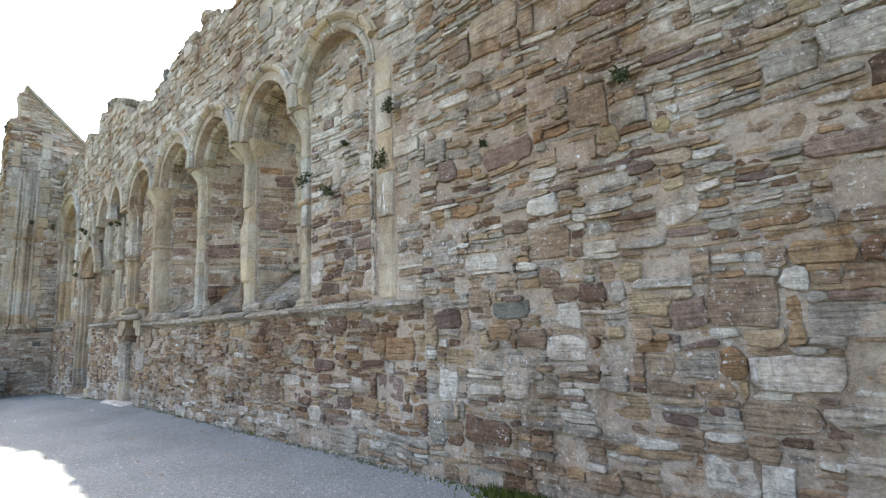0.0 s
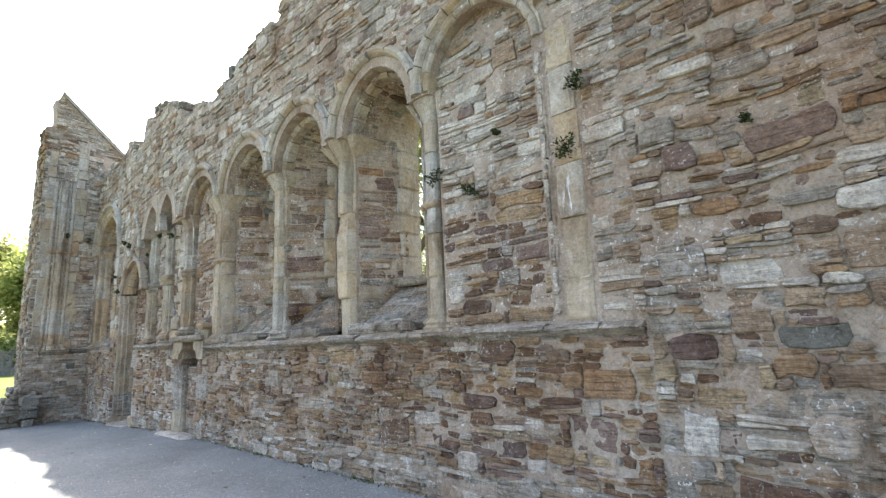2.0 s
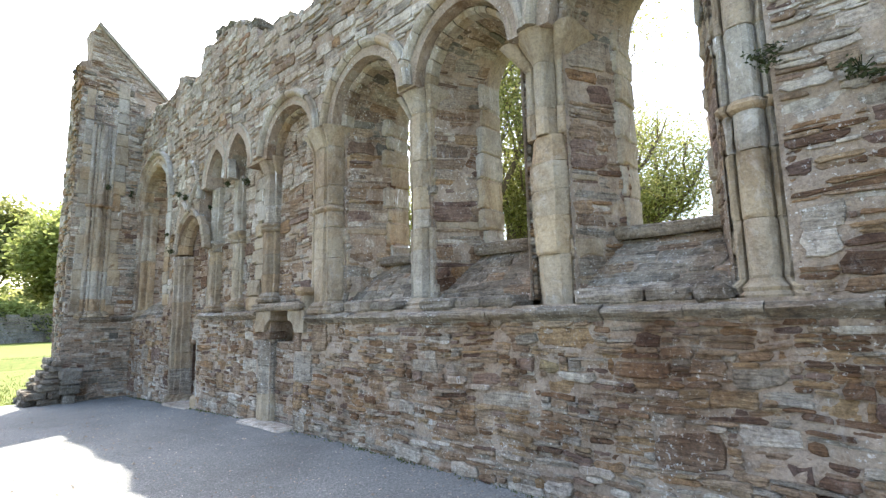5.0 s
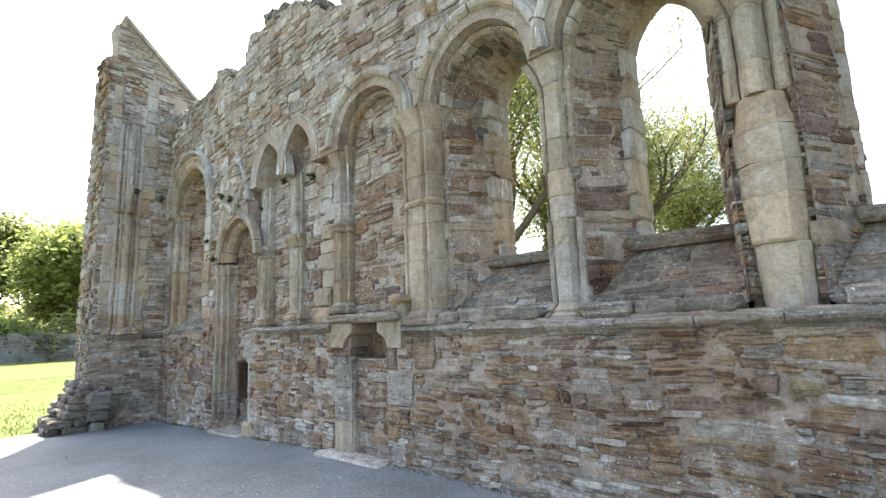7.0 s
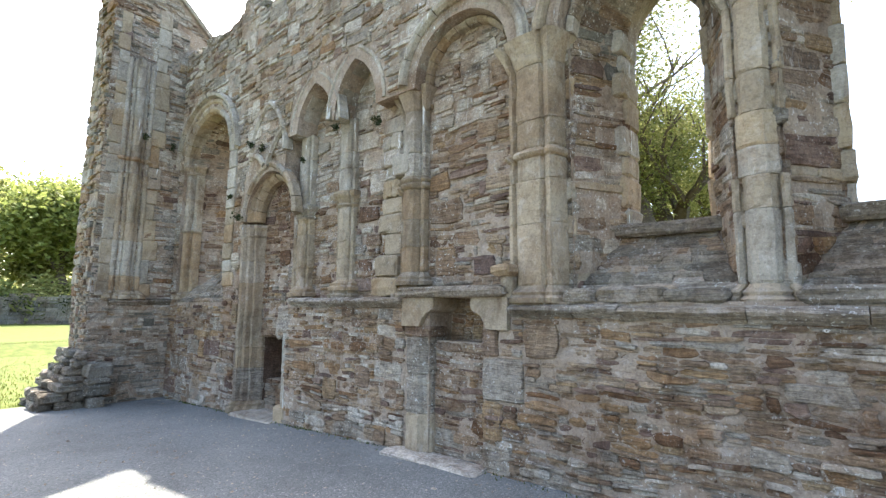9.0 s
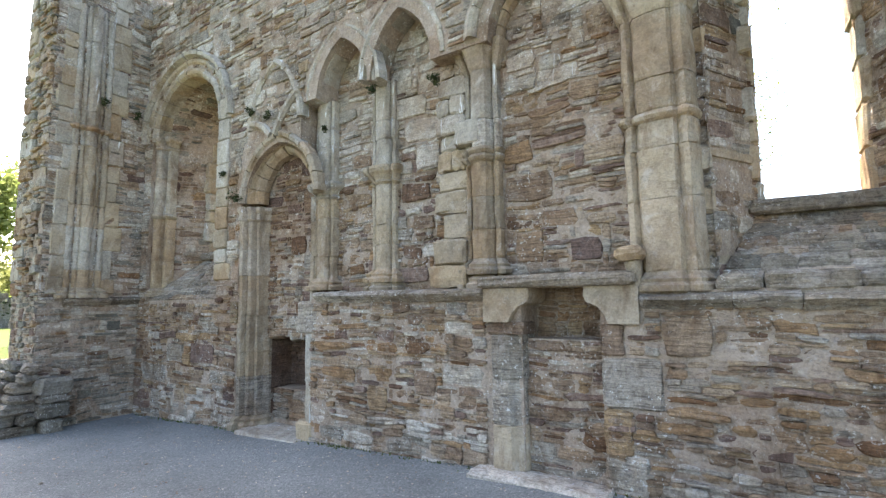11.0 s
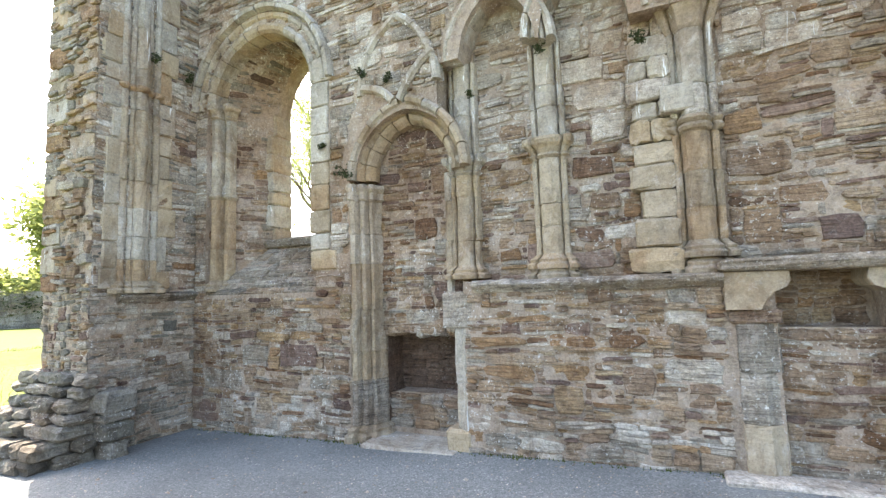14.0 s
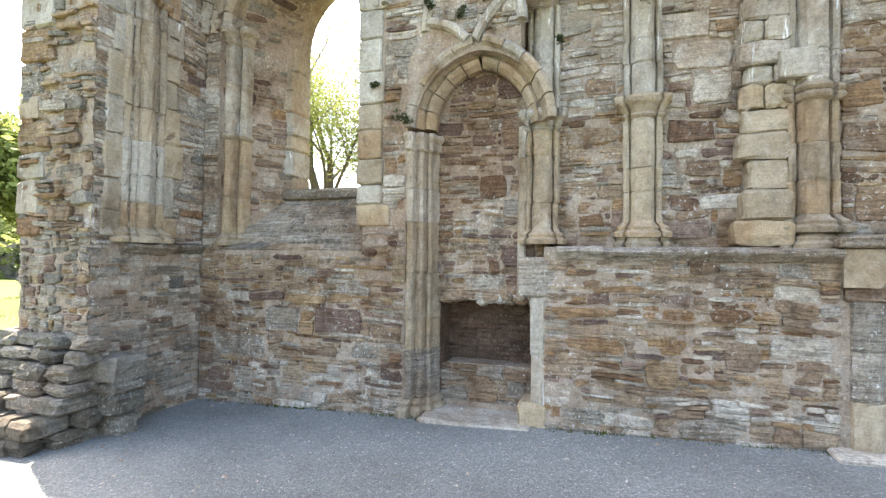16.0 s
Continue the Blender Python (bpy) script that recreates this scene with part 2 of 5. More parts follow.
def worn_block(x0, x1, y0, y1, z0, z1, rng, edge=0.02, rough=0.012):
    """A dressed block with rounded, slightly knocked edges: a box of nested rings."""
    V, F = [], []
    cx, cy, cz = (x0 + x1) / 2, (y0 + y1) / 2, (z0 + z1) / 2
    hx, hy, hz = (x1 - x0) / 2, (y1 - y0) / 2, (z1 - z0) / 2
    e = min(edge, hx * 0.5, hy * 0.5, hz * 0.5)
    loops = [(-hz, e), (-hz + e, 0.0), (0.0, 0.0), (hz - e, 0.0), (hz, e)]
    for z, i in loops:
        ax, ay = hx - i, hy - i
        ring = [(-ax + e, -ay), (0, -ay), (ax - e, -ay), (ax, -ay + e), (ax, ay - e), (ax - e, ay), (0, ay), (-ax + e, ay), (-ax, ay - e), (-ax, -ay + e)]
        for x, y in ring:
            V.append((cx + x + rng.uniform(-rough, rough), cy + y + rng.uniform(-rough, rough), cz + z + rng.uniform(-rough, rough)))
    n = 10
    for k in range(4):
        for i in range(n):
            j = (i + 1) % n
            F.append((k * n + i, k * n + j, k * n + n + j, k * n + n + i))
    F.append(tuple(range(n - 1, -1, -1)))
    F.append(tuple(range(4 * n, 5 * n)))
    return V, F


def stone_shape(u0, u1, v0, v1, w, rng, fine):
    """A hand-laid stone seen from its face: irregular outline, rounded arris, slightly bellied."""
    du, dv = u1 - u0, v1 - v0
    s = min(du, dv)
    j = min(0.17 * s, 0.02)
    ca, cb, cc, cd = (rng.uniform(0.02, 0.2 if s < 0.12 else 0.1) for _ in range(4))
    fr = [(ca, 0.02), (rng.uniform(0.35, 0.65), 0.0), (1 - cb, 0.02), (1.0, 0.3), (1.0, 0.7), (1 - cc, 0.98), (rng.uniform(0.35, 0.65), 1.0), (cd, 0.98), (0.0, 0.7), (0.0, 0.3)]
    ring = [(u0 + a * du + rng.uniform(-j, j), v0 + b * dv + rng.uniform(-j, j)) for a, b in fr]
    cu, cv = (u0 + u1) / 2, (v0 + v1) / 2
    e = min(0.014, 0.16 * s)
    V = [(a, b, -0.05) for a, b in ring]
    levels = [(0.0, w - e), (0.45, w - 0.25 * e), (1.3, w)] if fine else [(0.0, w - e), (1.0, w)]
    for inset, d in levels:
        for a, b in ring:
            L = math.hypot(a - cu, b - cv) or 1.0
            k = 1 - inset * e / L
            V.append((cu + (a - cu) * k, cv + (b - cv) * k, d + rng.uniform(-0.15, 0.15) * e))
    n = len(ring)
    F = []
    for k in range(len(levels)):
        for i in range(n):
            q = (i + 1) % n
            F.append((k * n + i, k * n + q, (k + 1) * n + q, (k + 1) * n + i))
    V.append((cu + rng.uniform(-0.2, 0.2) * du, cv + rng.uniform(-0.2, 0.2) * dv, w + rng.uniform(-0.2, 0.6) * e))
    top = len(levels) * n
    for i in range(n):
        F.append((top + i, top + (i + 1) % n, len(V) - 1))
    return V, F


def lay_stones(urange, vrange, mask, rng, course, length, split, blocks=0.0, marks=()):
    """Coursed rubble: rows of varying height, runs of thin slates between full-height stones, now and then a larger block let in."""
    U0, U1 = urange
    stones, taken = [], [m[:4] for m in marks]
    step = 0.03
    us = np.arange(U0, U1 + step / 2, step)
    area = (U1 - U0) * (vrange[1] - vrange[0])
    for _ in range(int(area * blocks)):
        w, h = rng.uniform(0.28, 0.6), rng.uniform(0.16, 0.34)
        u, v = rng.uniform(U0, U1 - w), rng.uniform(vrange[0], vrange[1] - h)
        test = np.linspace(u, u + w, 6)
        if all(mask(test, v + h * q).all() for q in (0.02, 0.5, 0.98)) and all(u + w < a or u > b or v + h < c or v > d for a, b, c, d in taken):
            taken.append((u, u + w, v, v + h))
    stones += taken
    v = vrange[0]
    while v < vrange[1] - 0.02:
        h = rng.uniform(*course)
        if rng.random() < 0.12:
            h *= 1.4
        h = min(h, vrange[1] - v)
        ok = mask(us, v + 0.01) & mask(us, v + h / 2) & mask(us, v + h - 0.01)
        i = 0
        while i < len(us):
            if not ok[i]:
                i += 1
                continue
            k = i
            while k + 1 < len(us) and ok[k + 1]:
                k += 1
            a, b = us[i], us[k]
            i = k + 1
            if b - a < 0.06:
                continue
            u = a
            while u < b - 0.02:
                L = rng.uniform(*length) * (0.6 + 0.8 * rng.random())
                if b - (u + L) < 0.08:
                    L = b - u
                if rng.random() < split and h > 0.07:
                    n = min(2 if h < 0.11 or rng.random() < 0.3 else 3 if h < 0.17 else 4, int(h / 0.032))
                    cuts = sorted([0.0, 1.0] + [(q + 1 + rng.uniform(-0.3, 0.3)) / n for q in range(n - 1)])
                    for c0, c1 in zip(cuts, cuts[1:]):
                        if L > 0.25 and rng.random() < 0.6:
                            m = u + L * rng.uniform(0.3, 0.7)
                            stones += [(u, m, v + c0 * h, v + c1 * h), (m, u + L, v + c0 * h, v + c1 * h)]
                        else:
                            stones.append((u, u + L, v + c0 * h, v + c1 * h))
                else:
                    stones.append((u, u + L, v, v + h))
                u += L
        v += h
    out = list(taken)
    for stone in stones[len(taken):]:
        # trim the thin stones back where a block sits
        left = [stone]
        for ta, tb, tc, td in taken:
            cut = []
            for a, b, c, d in left:
                if a >= tb or b <= ta or c >= td or d <= tc:
                    cut.append((a, b, c, d))
                    continue
                if ta - a > 0.05:
                    cut.append((a, ta, c, d))
                if b - tb > 0.05:
                    cut.append((tb, b, c, d))
                a, b = max(a, ta), min(b, tb)
                if b - a > 0.05 and tc - c > 0.025:
                    cut.append((a, b, c, tc))
                if b - a > 0.05 and d - td > 0.025:
                    cut.append((a, b, td, d))
            left = cut
        out += left
    return out


def set_stones(stones, parent, place, rng, wrange, mats, gap, near, limit, warp, name, rest, seed, marks=()):
    known = {m[:4]: m[4] for m in marks}
    if near is not None:
        stones.sort(key=lambda s: (0.5 * (s[0] + s[1]) - near[0]) ** 2 + (0.5 * (s[2] + s[3]) - near[1]) ** 2)
    ms = [m for m, _ in mats]
    ws = [w for _, w in mats]
    ms += [m for m in known.values() if m not in ms]
    ws += [0.0] * (len(ms) - len(ws))
    V, F, I = [], [], []
    off = Vector((seed * 1.7, seed * 0.9, 0))
    count = 0
    for a, b, c, d in stones:
        g = gap * rng.uniform(0.1, 0.9)
        if b - a < 0.045 or d - c < 0.018:
            continue
        mi = rng.choices(range(len(ms)), ws)[0]
        if (a, b, c, d) in known:
            mi = ms.index(known[(a, b, c, d)])
        w = rng.uniform(*wrange)
        single = near is not None and count < limit
        count += 1
        sv, sf = stone_shape(a + g, b - g, c + g * 0.6, d - g * 0.6, w, rng, single)
        tilt = rng.uniform(-0.045, 0.045)
        cu = 0.5 * (a + b)
        pts = []
        for p, q, r in sv:
            q2 = q + tilt * (p - cu) + warp * noise.noise(Vector((p * 0.9, q * 0.9, 0)) + off) + 0.4 * warp * noise.noise(Vector((p * 3, q * 3, 5)) + off)
            pts.append(place(p, q2, r))
        if single:
            part(name, pts, sf, ms[mi], parent)
        else:
            o = len(V)
            V.extend(pts)
            F.extend(tuple(i + o for i in f) for f in sf)
            I.extend([mi] * len(sf))
    if F:
        part(rest, V, F, None, parent, mats=ms, index=I, kind="stuff")


def stone_field(parent, place, urange, vrange, mask, seed, course=(0.07, 0.18), length=(0.15, 0.5), split=0.6, wrange=(-0.002, 0.03), mats=((BROWN, 1.0),),
                gap=0.012, near=None, limit=300, warp=0.05, name="stone", rest="rubble_stones", blocks=0.0, bays=None, marks=()):
    """Lays rubble over a face. place(u, v, w) gives the world point; mask(us, v) says where stone lies; stones nearest to `near` become parts of their own.
    bays: (parent, left, right, near, limit, mats) to share one continuous run of masonry among several pieces of wall."""
    rng = random.Random(seed)
    stones = lay_stones(urange, vrange, mask, rng, course, length, split, blocks, marks)
    for par, a, b, nr, lim, mt in (bays or [(parent, -1e9, 1e9, near, limit, mats)]):
        mine = [s for s in stones if a <= 0.5 * (s[0] + s[1]) < b]
        set_stones(mine, par, place, rng, wrange, mt, gap, nr, lim, warp, name, rest, seed, marks)


def mortar_skin(parent, place, urange, vrange, mask, seed, level=0.003, amp=0.017, step=0.05):
    """The uneven bed of mortar between and partly over the stones."""
    us, vs = np.arange(urange[0], urange[1] + step, step), np.arange(vrange[0], vrange[1] + step, step)
    us, vs = np.minimum(us, urange[1]), np.minimum(vs, vrange[1])
    V, F = [], []
    off = Vector((seed * 3.1, seed * 1.3, 0))
    for v in vs:
        for u in us:
            q = Vector((u, v, 0)) + off
            V.append(place(float(u), float(v), level + amp * noise.noise(q * 5.0) + 0.6 * amp * noise.noise(q * 13.0)))
    n = len(us)
    for j in range(len(vs) - 1):
        ok = mask(us, vs[j]) & mask(us, vs[j + 1])
        for i in range(n - 1):
            if ok[i] and ok[i + 1]:
                F.append((j * n + i, j * n + i + 1, j * n + n + i + 1, j * n + n + i))
    if F:
        part("mortar", V, F, MORTAR, parent)


# ---- plan ----
LEDGE = 1.74
TOPS = [(-23.5, 7.8), (-19.6, 7.62), (-18.6, 7.7), (-18.2, 7.85), (-17.3, 7.5), (-16.95, 7.55), (-16.75, 8.15), (-15.2, 8.1), (-14.2, 7.6), (-13.6, 7.2), (-13.1, 7.25), (-12.3, 7.1),
        (-11.2, 7.32), (-10.7, 7.56), (-9.3, 7.74), (-8.2, 7.5), (-6.5, 7.6), (-4.0, 7.4), (-2.0, 7.5), (4.0, 7.4)]
THICK = 1.25


def top_at(x):
    return np.interp(x, [p[0] for p in TOPS], [p[1] for p in TOPS]) + 0.06 * np.sin(x * 7.3) * np.sin(x * 3.1) + 0.05 * np.sign(np.sin(x * 4.7))


def ground_at(x):
    return float(np.interp(x, [-60, -24, -21, -13, 10], [-0.3, -0.32, -0.29, 0.0, 0.0]))


class Arch:
    """A pointed opening: half width, springing height, rise and foot."""

    def __init__(self, cx, hw, spring, rise, foot):
        self.cx, self.hw, self.spring, self.rise, self.foot = cx, hw, spring, rise, foot
        self.radius = (hw * hw + rise * rise) / (2 * hw)

    def head(self, us):
        d = np.clip(np.abs(us - self.cx), 0, self.hw)
        return self.spring + np.sqrt(np.maximum(self.radius ** 2 - (d + self.radius - self.hw) ** 2, 0))

    def inside(self, us, v):
        return (np.abs(us - self.cx) < self.hw) & (v > self.foot) & (v < self.head(us))

    def curve(self, grow, n=14, legs=0.0):
        """Points and outward directions along the arch, from left springing over the apex to the right, grown outward."""
        out = []
        R = self.radius
        for side in (-1, 1):
            c = self.cx + side * (self.hw - R)
            a1 = math.acos(max(-1, min(1, (R - self.hw) / R)))
            seq = range(n + 1)
            pts = []
            for i in seq:
                a = a1 * i / n
                dx, dz = side * math.cos(a), math.sin(a)
                pts.append(((c + dx * (R + grow), self.spring + dz * (R + grow)), (dx, dz)))
            out.append(pts)
        return out[0], out[1]


WIN_A = Arch(-10.69, 0.76, 4.72, 0.80, 1.8)
WIN_B = Arch(-8.86, 0.73, 4.72, 0.79, 1.8)
WIN_C = Arch(-6.92, 0.70, 4.72, 0.78, 1.8)
BLIND_D = Arch(-5.09, 0.74, 4.72, 0.78, 1.8)
BLIND_E = Arch(-12.80, 0.73, 4.72, 0.72, 1.86)
WIN_0 = Arch(-19.72, 1.13, 4.85, 1.15, 1.8)
ARC_1 = Arch(-15.82, 0.49, 4.65, 0.78, 1.86)
ARC_2 = Arch(-14.80, 0.49, 4.70, 0.82, 1.86)
DOOR = Arch(-17.12, 0.78, 3.30, 0.86, -1.0)
GABLE = Arch(-17.2, 0.52, 4.45, 0.95, 4.2)
# clear lights, at the outer face
LIGHTS = {"a": Arch(-10.65, 0.41, 4.72, 0.70, 2.62), "b": Arch(-8.74, 0.42, 4.72, 0.70, 2.6), "c": Arch(-6.86, 0.42, 4.72, 0.70, 2.57), "0": Arch(-19.62, 0.61, 4.95, 0.95, 2.7)}
FRONT_HOLES = [WIN_A, WIN_B, WIN_C, BLIND_D, BLIND_E, WIN_0, ARC_1, ARC_2, DOOR]


def slab(x0, x1, ya, yb, bottom, holes, step=0.06):
    """A wall layer as upright strips between ya and yb, open where the holes are. Each hole: (left, right, foot(x), head(x))."""
    xs = set(np.round(np.arange(x0, x1 + 1e-6, step), 3))
    for a, b, _, _ in holes:
        xs |= {round(a, 3), round(b, 3)}
    xs = sorted(x for x in xs if x0 <= x <= x1)
    pieces = []

    def prism(xa, xb, za, zb, ta, tb):
        if min(ta - za, tb - zb) < 0.005:
            return
        v = [(xa, ya, za), (xb, ya, zb), (xb, ya, tb), (xa, ya, ta), (xa, yb, za), (xb, yb, zb), (xb, yb, tb), (xa, yb, ta)]
        pieces.append((v, [(0, 1, 2, 3), (5, 4, 7, 6), (3, 2, 6, 7), (1, 0, 4, 5), (0, 3, 7, 4), (2, 1, 5, 6)]))

    for xa, xb in zip(xs, xs[1:]):
        if xb - xa < 0.004:
            continue
        m = (xa + xb) / 2
        cuts = sorted([(f, h) for a, b, f, h in holes if a < m < b], key=lambda c: float(c[0](m)))
        lo_a = lo_b = bottom
        for f, h in cuts:
            prism(xa, xb, lo_a, lo_b, float(f(xa)), float(f(xb)))
            lo_a, lo_b = max(lo_a, float(h(np.float64(xa)))), max(lo_b, float(h(np.float64(xb))))
        prism(xa, xb, lo_a, lo_b, float(top_at(xa)) - 0.06, float(top_at(xb)) - 0.06)
    return join(pieces)


def hole(arch, foot=None):
    f = arch.foot if foot is None else foot
    return (arch.cx - arch.hw, arch.cx + arch.hw, lambda x, f=f: f, arch.head)


def flat_hole(a, b, z0, z1):
    return (a, b, lambda x: z0, lambda x: z1)

# ---- ground ----
def build_ground():
    xs = [-900, -300, -120, -70, -50, -40, -36.5, -35.5, -34, -30, -26, -24, -22.3] + [x * 0.5 for x in range(-44, 21)] + [15, 40, 120, 400, 900]
    ys = [-900, -300, -100, -40, -20] + [y * 0.5 for y in range(-24, 1)] + [1.25, 3, 6, 12, 25, 60, 150, 400, 900]
    V, F, I = [], [], []
    for y in ys:
        for x in xs:
            z = ground_at(x)
            if x < -22.5 or y > 2:
                z += 0.06 * noise.noise(Vector((x * 0.1, y * 0.1, 0)))
            if x <= -35.5:
                z += 0.38
            V.append((x, y, z))
    n = len(xs)
    for j in range(len(ys) - 1):
        for i in range(n - 1):
            F.append((j * n + i, j * n + i + 1, j * n + n + i + 1, j * n + n + i))
            mx, my = (xs[i] + xs[i + 1]) / 2, (ys[j] + ys[j + 1]) / 2
            I.append(0 if -22.0 < mx < 12 and -13 < my < 1.25 else 1)
    tagged(part("ground", V, F, None, mats=[GRAVEL, GRASS], index=I), "grey gravel court giving way to mown grass", "ground", kind="structure")


build_ground()

# ---- main wall: rubble core in two layers ----
WALL = [("wall_east", -21.1, -18.35), ("wall_door_bay", -18.35, -13.9), ("wall_blind_bay", -13.9, -11.6), ("wall_window_bay", -11.6, -5.9), ("wall_blocked_bay", -5.9, -3.5), ("wall_plain", -3.5, 4.0)]
WINDOWS = [WIN_A, WIN_B, WIN_C, WIN_0]
RECESS = [flat_hole(-13.22, -12.42, 1.33, 1.85), flat_hole(-17.68, -16.46, -0.05, 1.25)]
front = [hole(a) for a in FRONT_HOLES if a is not DOOR] + [(-17.99, DOOR.cx + DOOR.hw, lambda x: -0.9, DOOR.head), flat_hole(-13.22, -12.42, -0.9, 1.85)]
# shallow recesses in which the shafts and the arcade stand
SETBACK = [(-12.08, -5.82, 1.8, 4.7), (-16.62, -13.5, 1.86, 4.66)]
front += [flat_hole(*q) for q in SETBACK]
middle = [hole(a) for a in WINDOWS] + RECESS
rear = [hole(LIGHTS[k]) for k in "abc0"]
walls = {}
for wname, xa, xb in WALL:
    w = empty(wname, label="roofless rubble wall of coursed brown and grey stone", category="wall", kind="structure")
    walls[wname] = w
    for pname, ya, yb, holes in (("wall_face", 0.004, 0.42, front), ("wall_core", 0.42, 0.95, middle), ("wall_back", 0.95, THICK, rear)):
        v, f = slab(xa, xb, ya, yb, -0.9, [h for h in holes if h[1] > xa and h[0] < xb])
        part(pname, v, f, MORTAR, w)


def face(y):
    return lambda u, v, w: (u, y - w, v)


# areas of the face that dressed stone takes over: left, right, foot, head
DRESSED_AREAS = SETBACK + [(-4.24, -3.90, 1.8, 4.75), (-17.99, -17.6, -0.5, 3.35), (-16.62, -16.3, 1.25, 3.4), (-18.62, -18.32, 2.1, 4.9), (-13.62, -13.2, -0.3, 2.0), (-12.45, -12.2, 1.2, 1.5), (-12.45, -12.05, 1.5, 2.0), (-12.45, -11.9, 0.74, 1.19)]


def open_wall(us, v):
    ok = (v < top_at(us)) & (v > -0.5)
    for a in FRONT_HOLES:
        ok &= ~a.inside(us, v)
        if a is not WIN_0 and v > a.spring - 0.05:
            ok &= ~Arch(a.cx, a.hw + 0.26, a.spring - 0.05, a.rise + 0.28, a.spring - 0.05).inside(us, v)
    ok &= ~((us > -13.24) & (us < -12.4) & (v < 1.86))
    for x0, x1, z0, z1 in DRESSED_AREAS:
        ok &= ~((us > x0) & (us < x1) & (v > z0) & (v < z1))
    return ok


MIX_LOW = ((BROWN, 0.46), (GREY, 0.15), (OCHRE, 0.17), (PURPLE, 0.10), (RUSTY, 0.09), (PALE, 0.04))
# upper wall: grey stone, its PALE share raised to paint in glare from the sky
MIX_HIGH = ((BROWN, 0.16), (GREY, 0.40), (OCHRE, 0.04), (PURPLE, 0.04), (PALE, 0.36))
MIX_FILL = ((BROWN, 0.46), (GREY, 0.18), (OCHRE, 0.08), (PURPLE, 0.14), (RUSTY, 0.08), (PALE, 0.06))
# lime-streaked arcade heads; the PALE share also carries painted sky haze
MIX_ARCADE = ((BROWN, 0.10), (GREY, 0.26), (OCHRE, 0.03), (PURPLE, 0.03), (PALE, 0.58))
# soot- and lichen-dark stones for the reveal heads
MIX_HEAD = ((DARKSTONE, 0.45), (DARK_BROWN, 0.15), (BROWN, 0.25), (GREY, 0.15))
MIX_RIGHT = ((BROWN, 0.37), (GREY, 0.29), (OCHRE, 0.12), (PURPLE, 0.06), (RUSTY, 0.05), (PALE, 0.11))

for n, a, b in WALL:
    mortar_skin(walls[n], face(0.0), (a, b), (-0.45, 8.5), open_wall, 7)
MIX_FOOT = ((BROWN, 0.26), (GREY, 0.38), (OCHRE, 0.05), (PURPLE, 0.05), (PALE, 0.26))
MIX_RUST = ((BROWN, 0.14), (OCHRE, 0.14), (RUSTY, 0.42), (PURPLE, 0.20), (GREY, 0.07), (PALE, 0.03))
# single stones of the face that stand out: left, right, foot, head, stone
LOW_STONES = [(-4.12, -3.66, 1.13, 1.37, OCHRE), (-6.26, -5.91, 1.14, 1.30, GREY), (-7.17, -6.69, 1.19, 1.32, OCHRE), (-5.47, -5.07, 1.11, 1.25, OCHRE), (-6.26, -5.86, 0.71, 0.86, PALE),
              (-5.62, -5.34, 0.37, 0.53, PALE), (-4.77, -4.56, 0.42, 0.55, PALE), (-5.07, -4.83, 1.20, 1.39, OCHRE), (-9.70, -9.26, 1.08, 1.23, GREY), (-9.16, -8.84, 1.08, 1.25, GREY),
              (-8.14, -7.97, 1.17, 1.30, PURPLE), (-7.92, -7.70, 1.18, 1.30, LICHEN), (-8.17, -7.97, 0.95, 1.02, DARKSTONE), (-8.72, -7.91, 0.76, 0.91, GREY), (-16.11, -15.50, 0.75, 0.88, OCHRE),
              (-15.39, -14.86, 0.78, 0.94, OCHRE), (-16.26, -15.59, 1.10, 1.22, OCHRE), (-20.00, -19.48, 0.74, 1.04, GREY), (-19.26, -18.57, 0.75, 1.07, PURPLE), (-14.15, -13.79, 1.35, 1.51, PALE), (-20.84, -19.99, 0.37, 0.66, GREY)]
PLAIN_STONES = [(-3.34, -3.09, 0.72, 1.05, PALE), (-2.94, -2.56, 1.96, 2.15, PALE), (-3.36, -3.01, 2.05, 2.31, GREY), (-2.56, -2.29, 1.72, 1.79, PURPLE), (-2.64, -2.24, 1.53, 1.67, DARKSTONE),
                (-2.69, -2.44, 1.34, 1.48, OCHRE), (-1.87, -1.72, 1.82, 1.97, OCHRE), (-1.64, -1.26, 2.31, 2.42, GREY), (-1.39, -1.07, 1.51, 1.67, OCHRE), (-1.37, -1.09, 1.24, 1.33, OCHRE),
                (-2.09, -1.72, 1.16, 1.36, PALE), (-1.63, -1.41, 1.14, 1.33, PALE), (-1.42, -1.10, 2.07, 2.13, PURPLE), (-2.67, -2.16, 2.62, 2.71, PURPLE), (-3.37, -3.16, 2.39, 2.58, OCHRE),
                (-2.14, -1.87, 2.70, 2.81, PALE), (-1.53, -1.28, 2.53, 2.63, PALE), (-2.30, -2.12, 3.18, 3.32, LICHEN), (-1.50, -1.31, 2.85, 3.00, LICHEN), (-1.07, -0.93, 2.83, 2.95, LICHEN), (-1.89, -1.74, 3.20, 3.31, LICHEN), (-2.55, -2.29, 0.82, 1.05, PALE)]
BLOCKING_STONES = [(-5.03, -4.42, 3.03, 3.17, OCHRE), (-4.83, -4.39, 2.44, 2.61, PURPLE), (-5.38, -5.11, 3.06, 3.21, GREY), (-5.77, -5.49, 2.27, 2.48, GREY), (-5.05, -4.79, 2.19, 2.38, GREY),
                   (-5.56, -5.02, 1.81, 1.92, OCHRE), (-4.95, -4.42, 1.82, 1.97, OCHRE), (-5.04, -4.46, 2.87, 3.02, OCHRE), (-5.28, -5.00, 3.49, 3.66, PALE)]
FOOT = 0.36
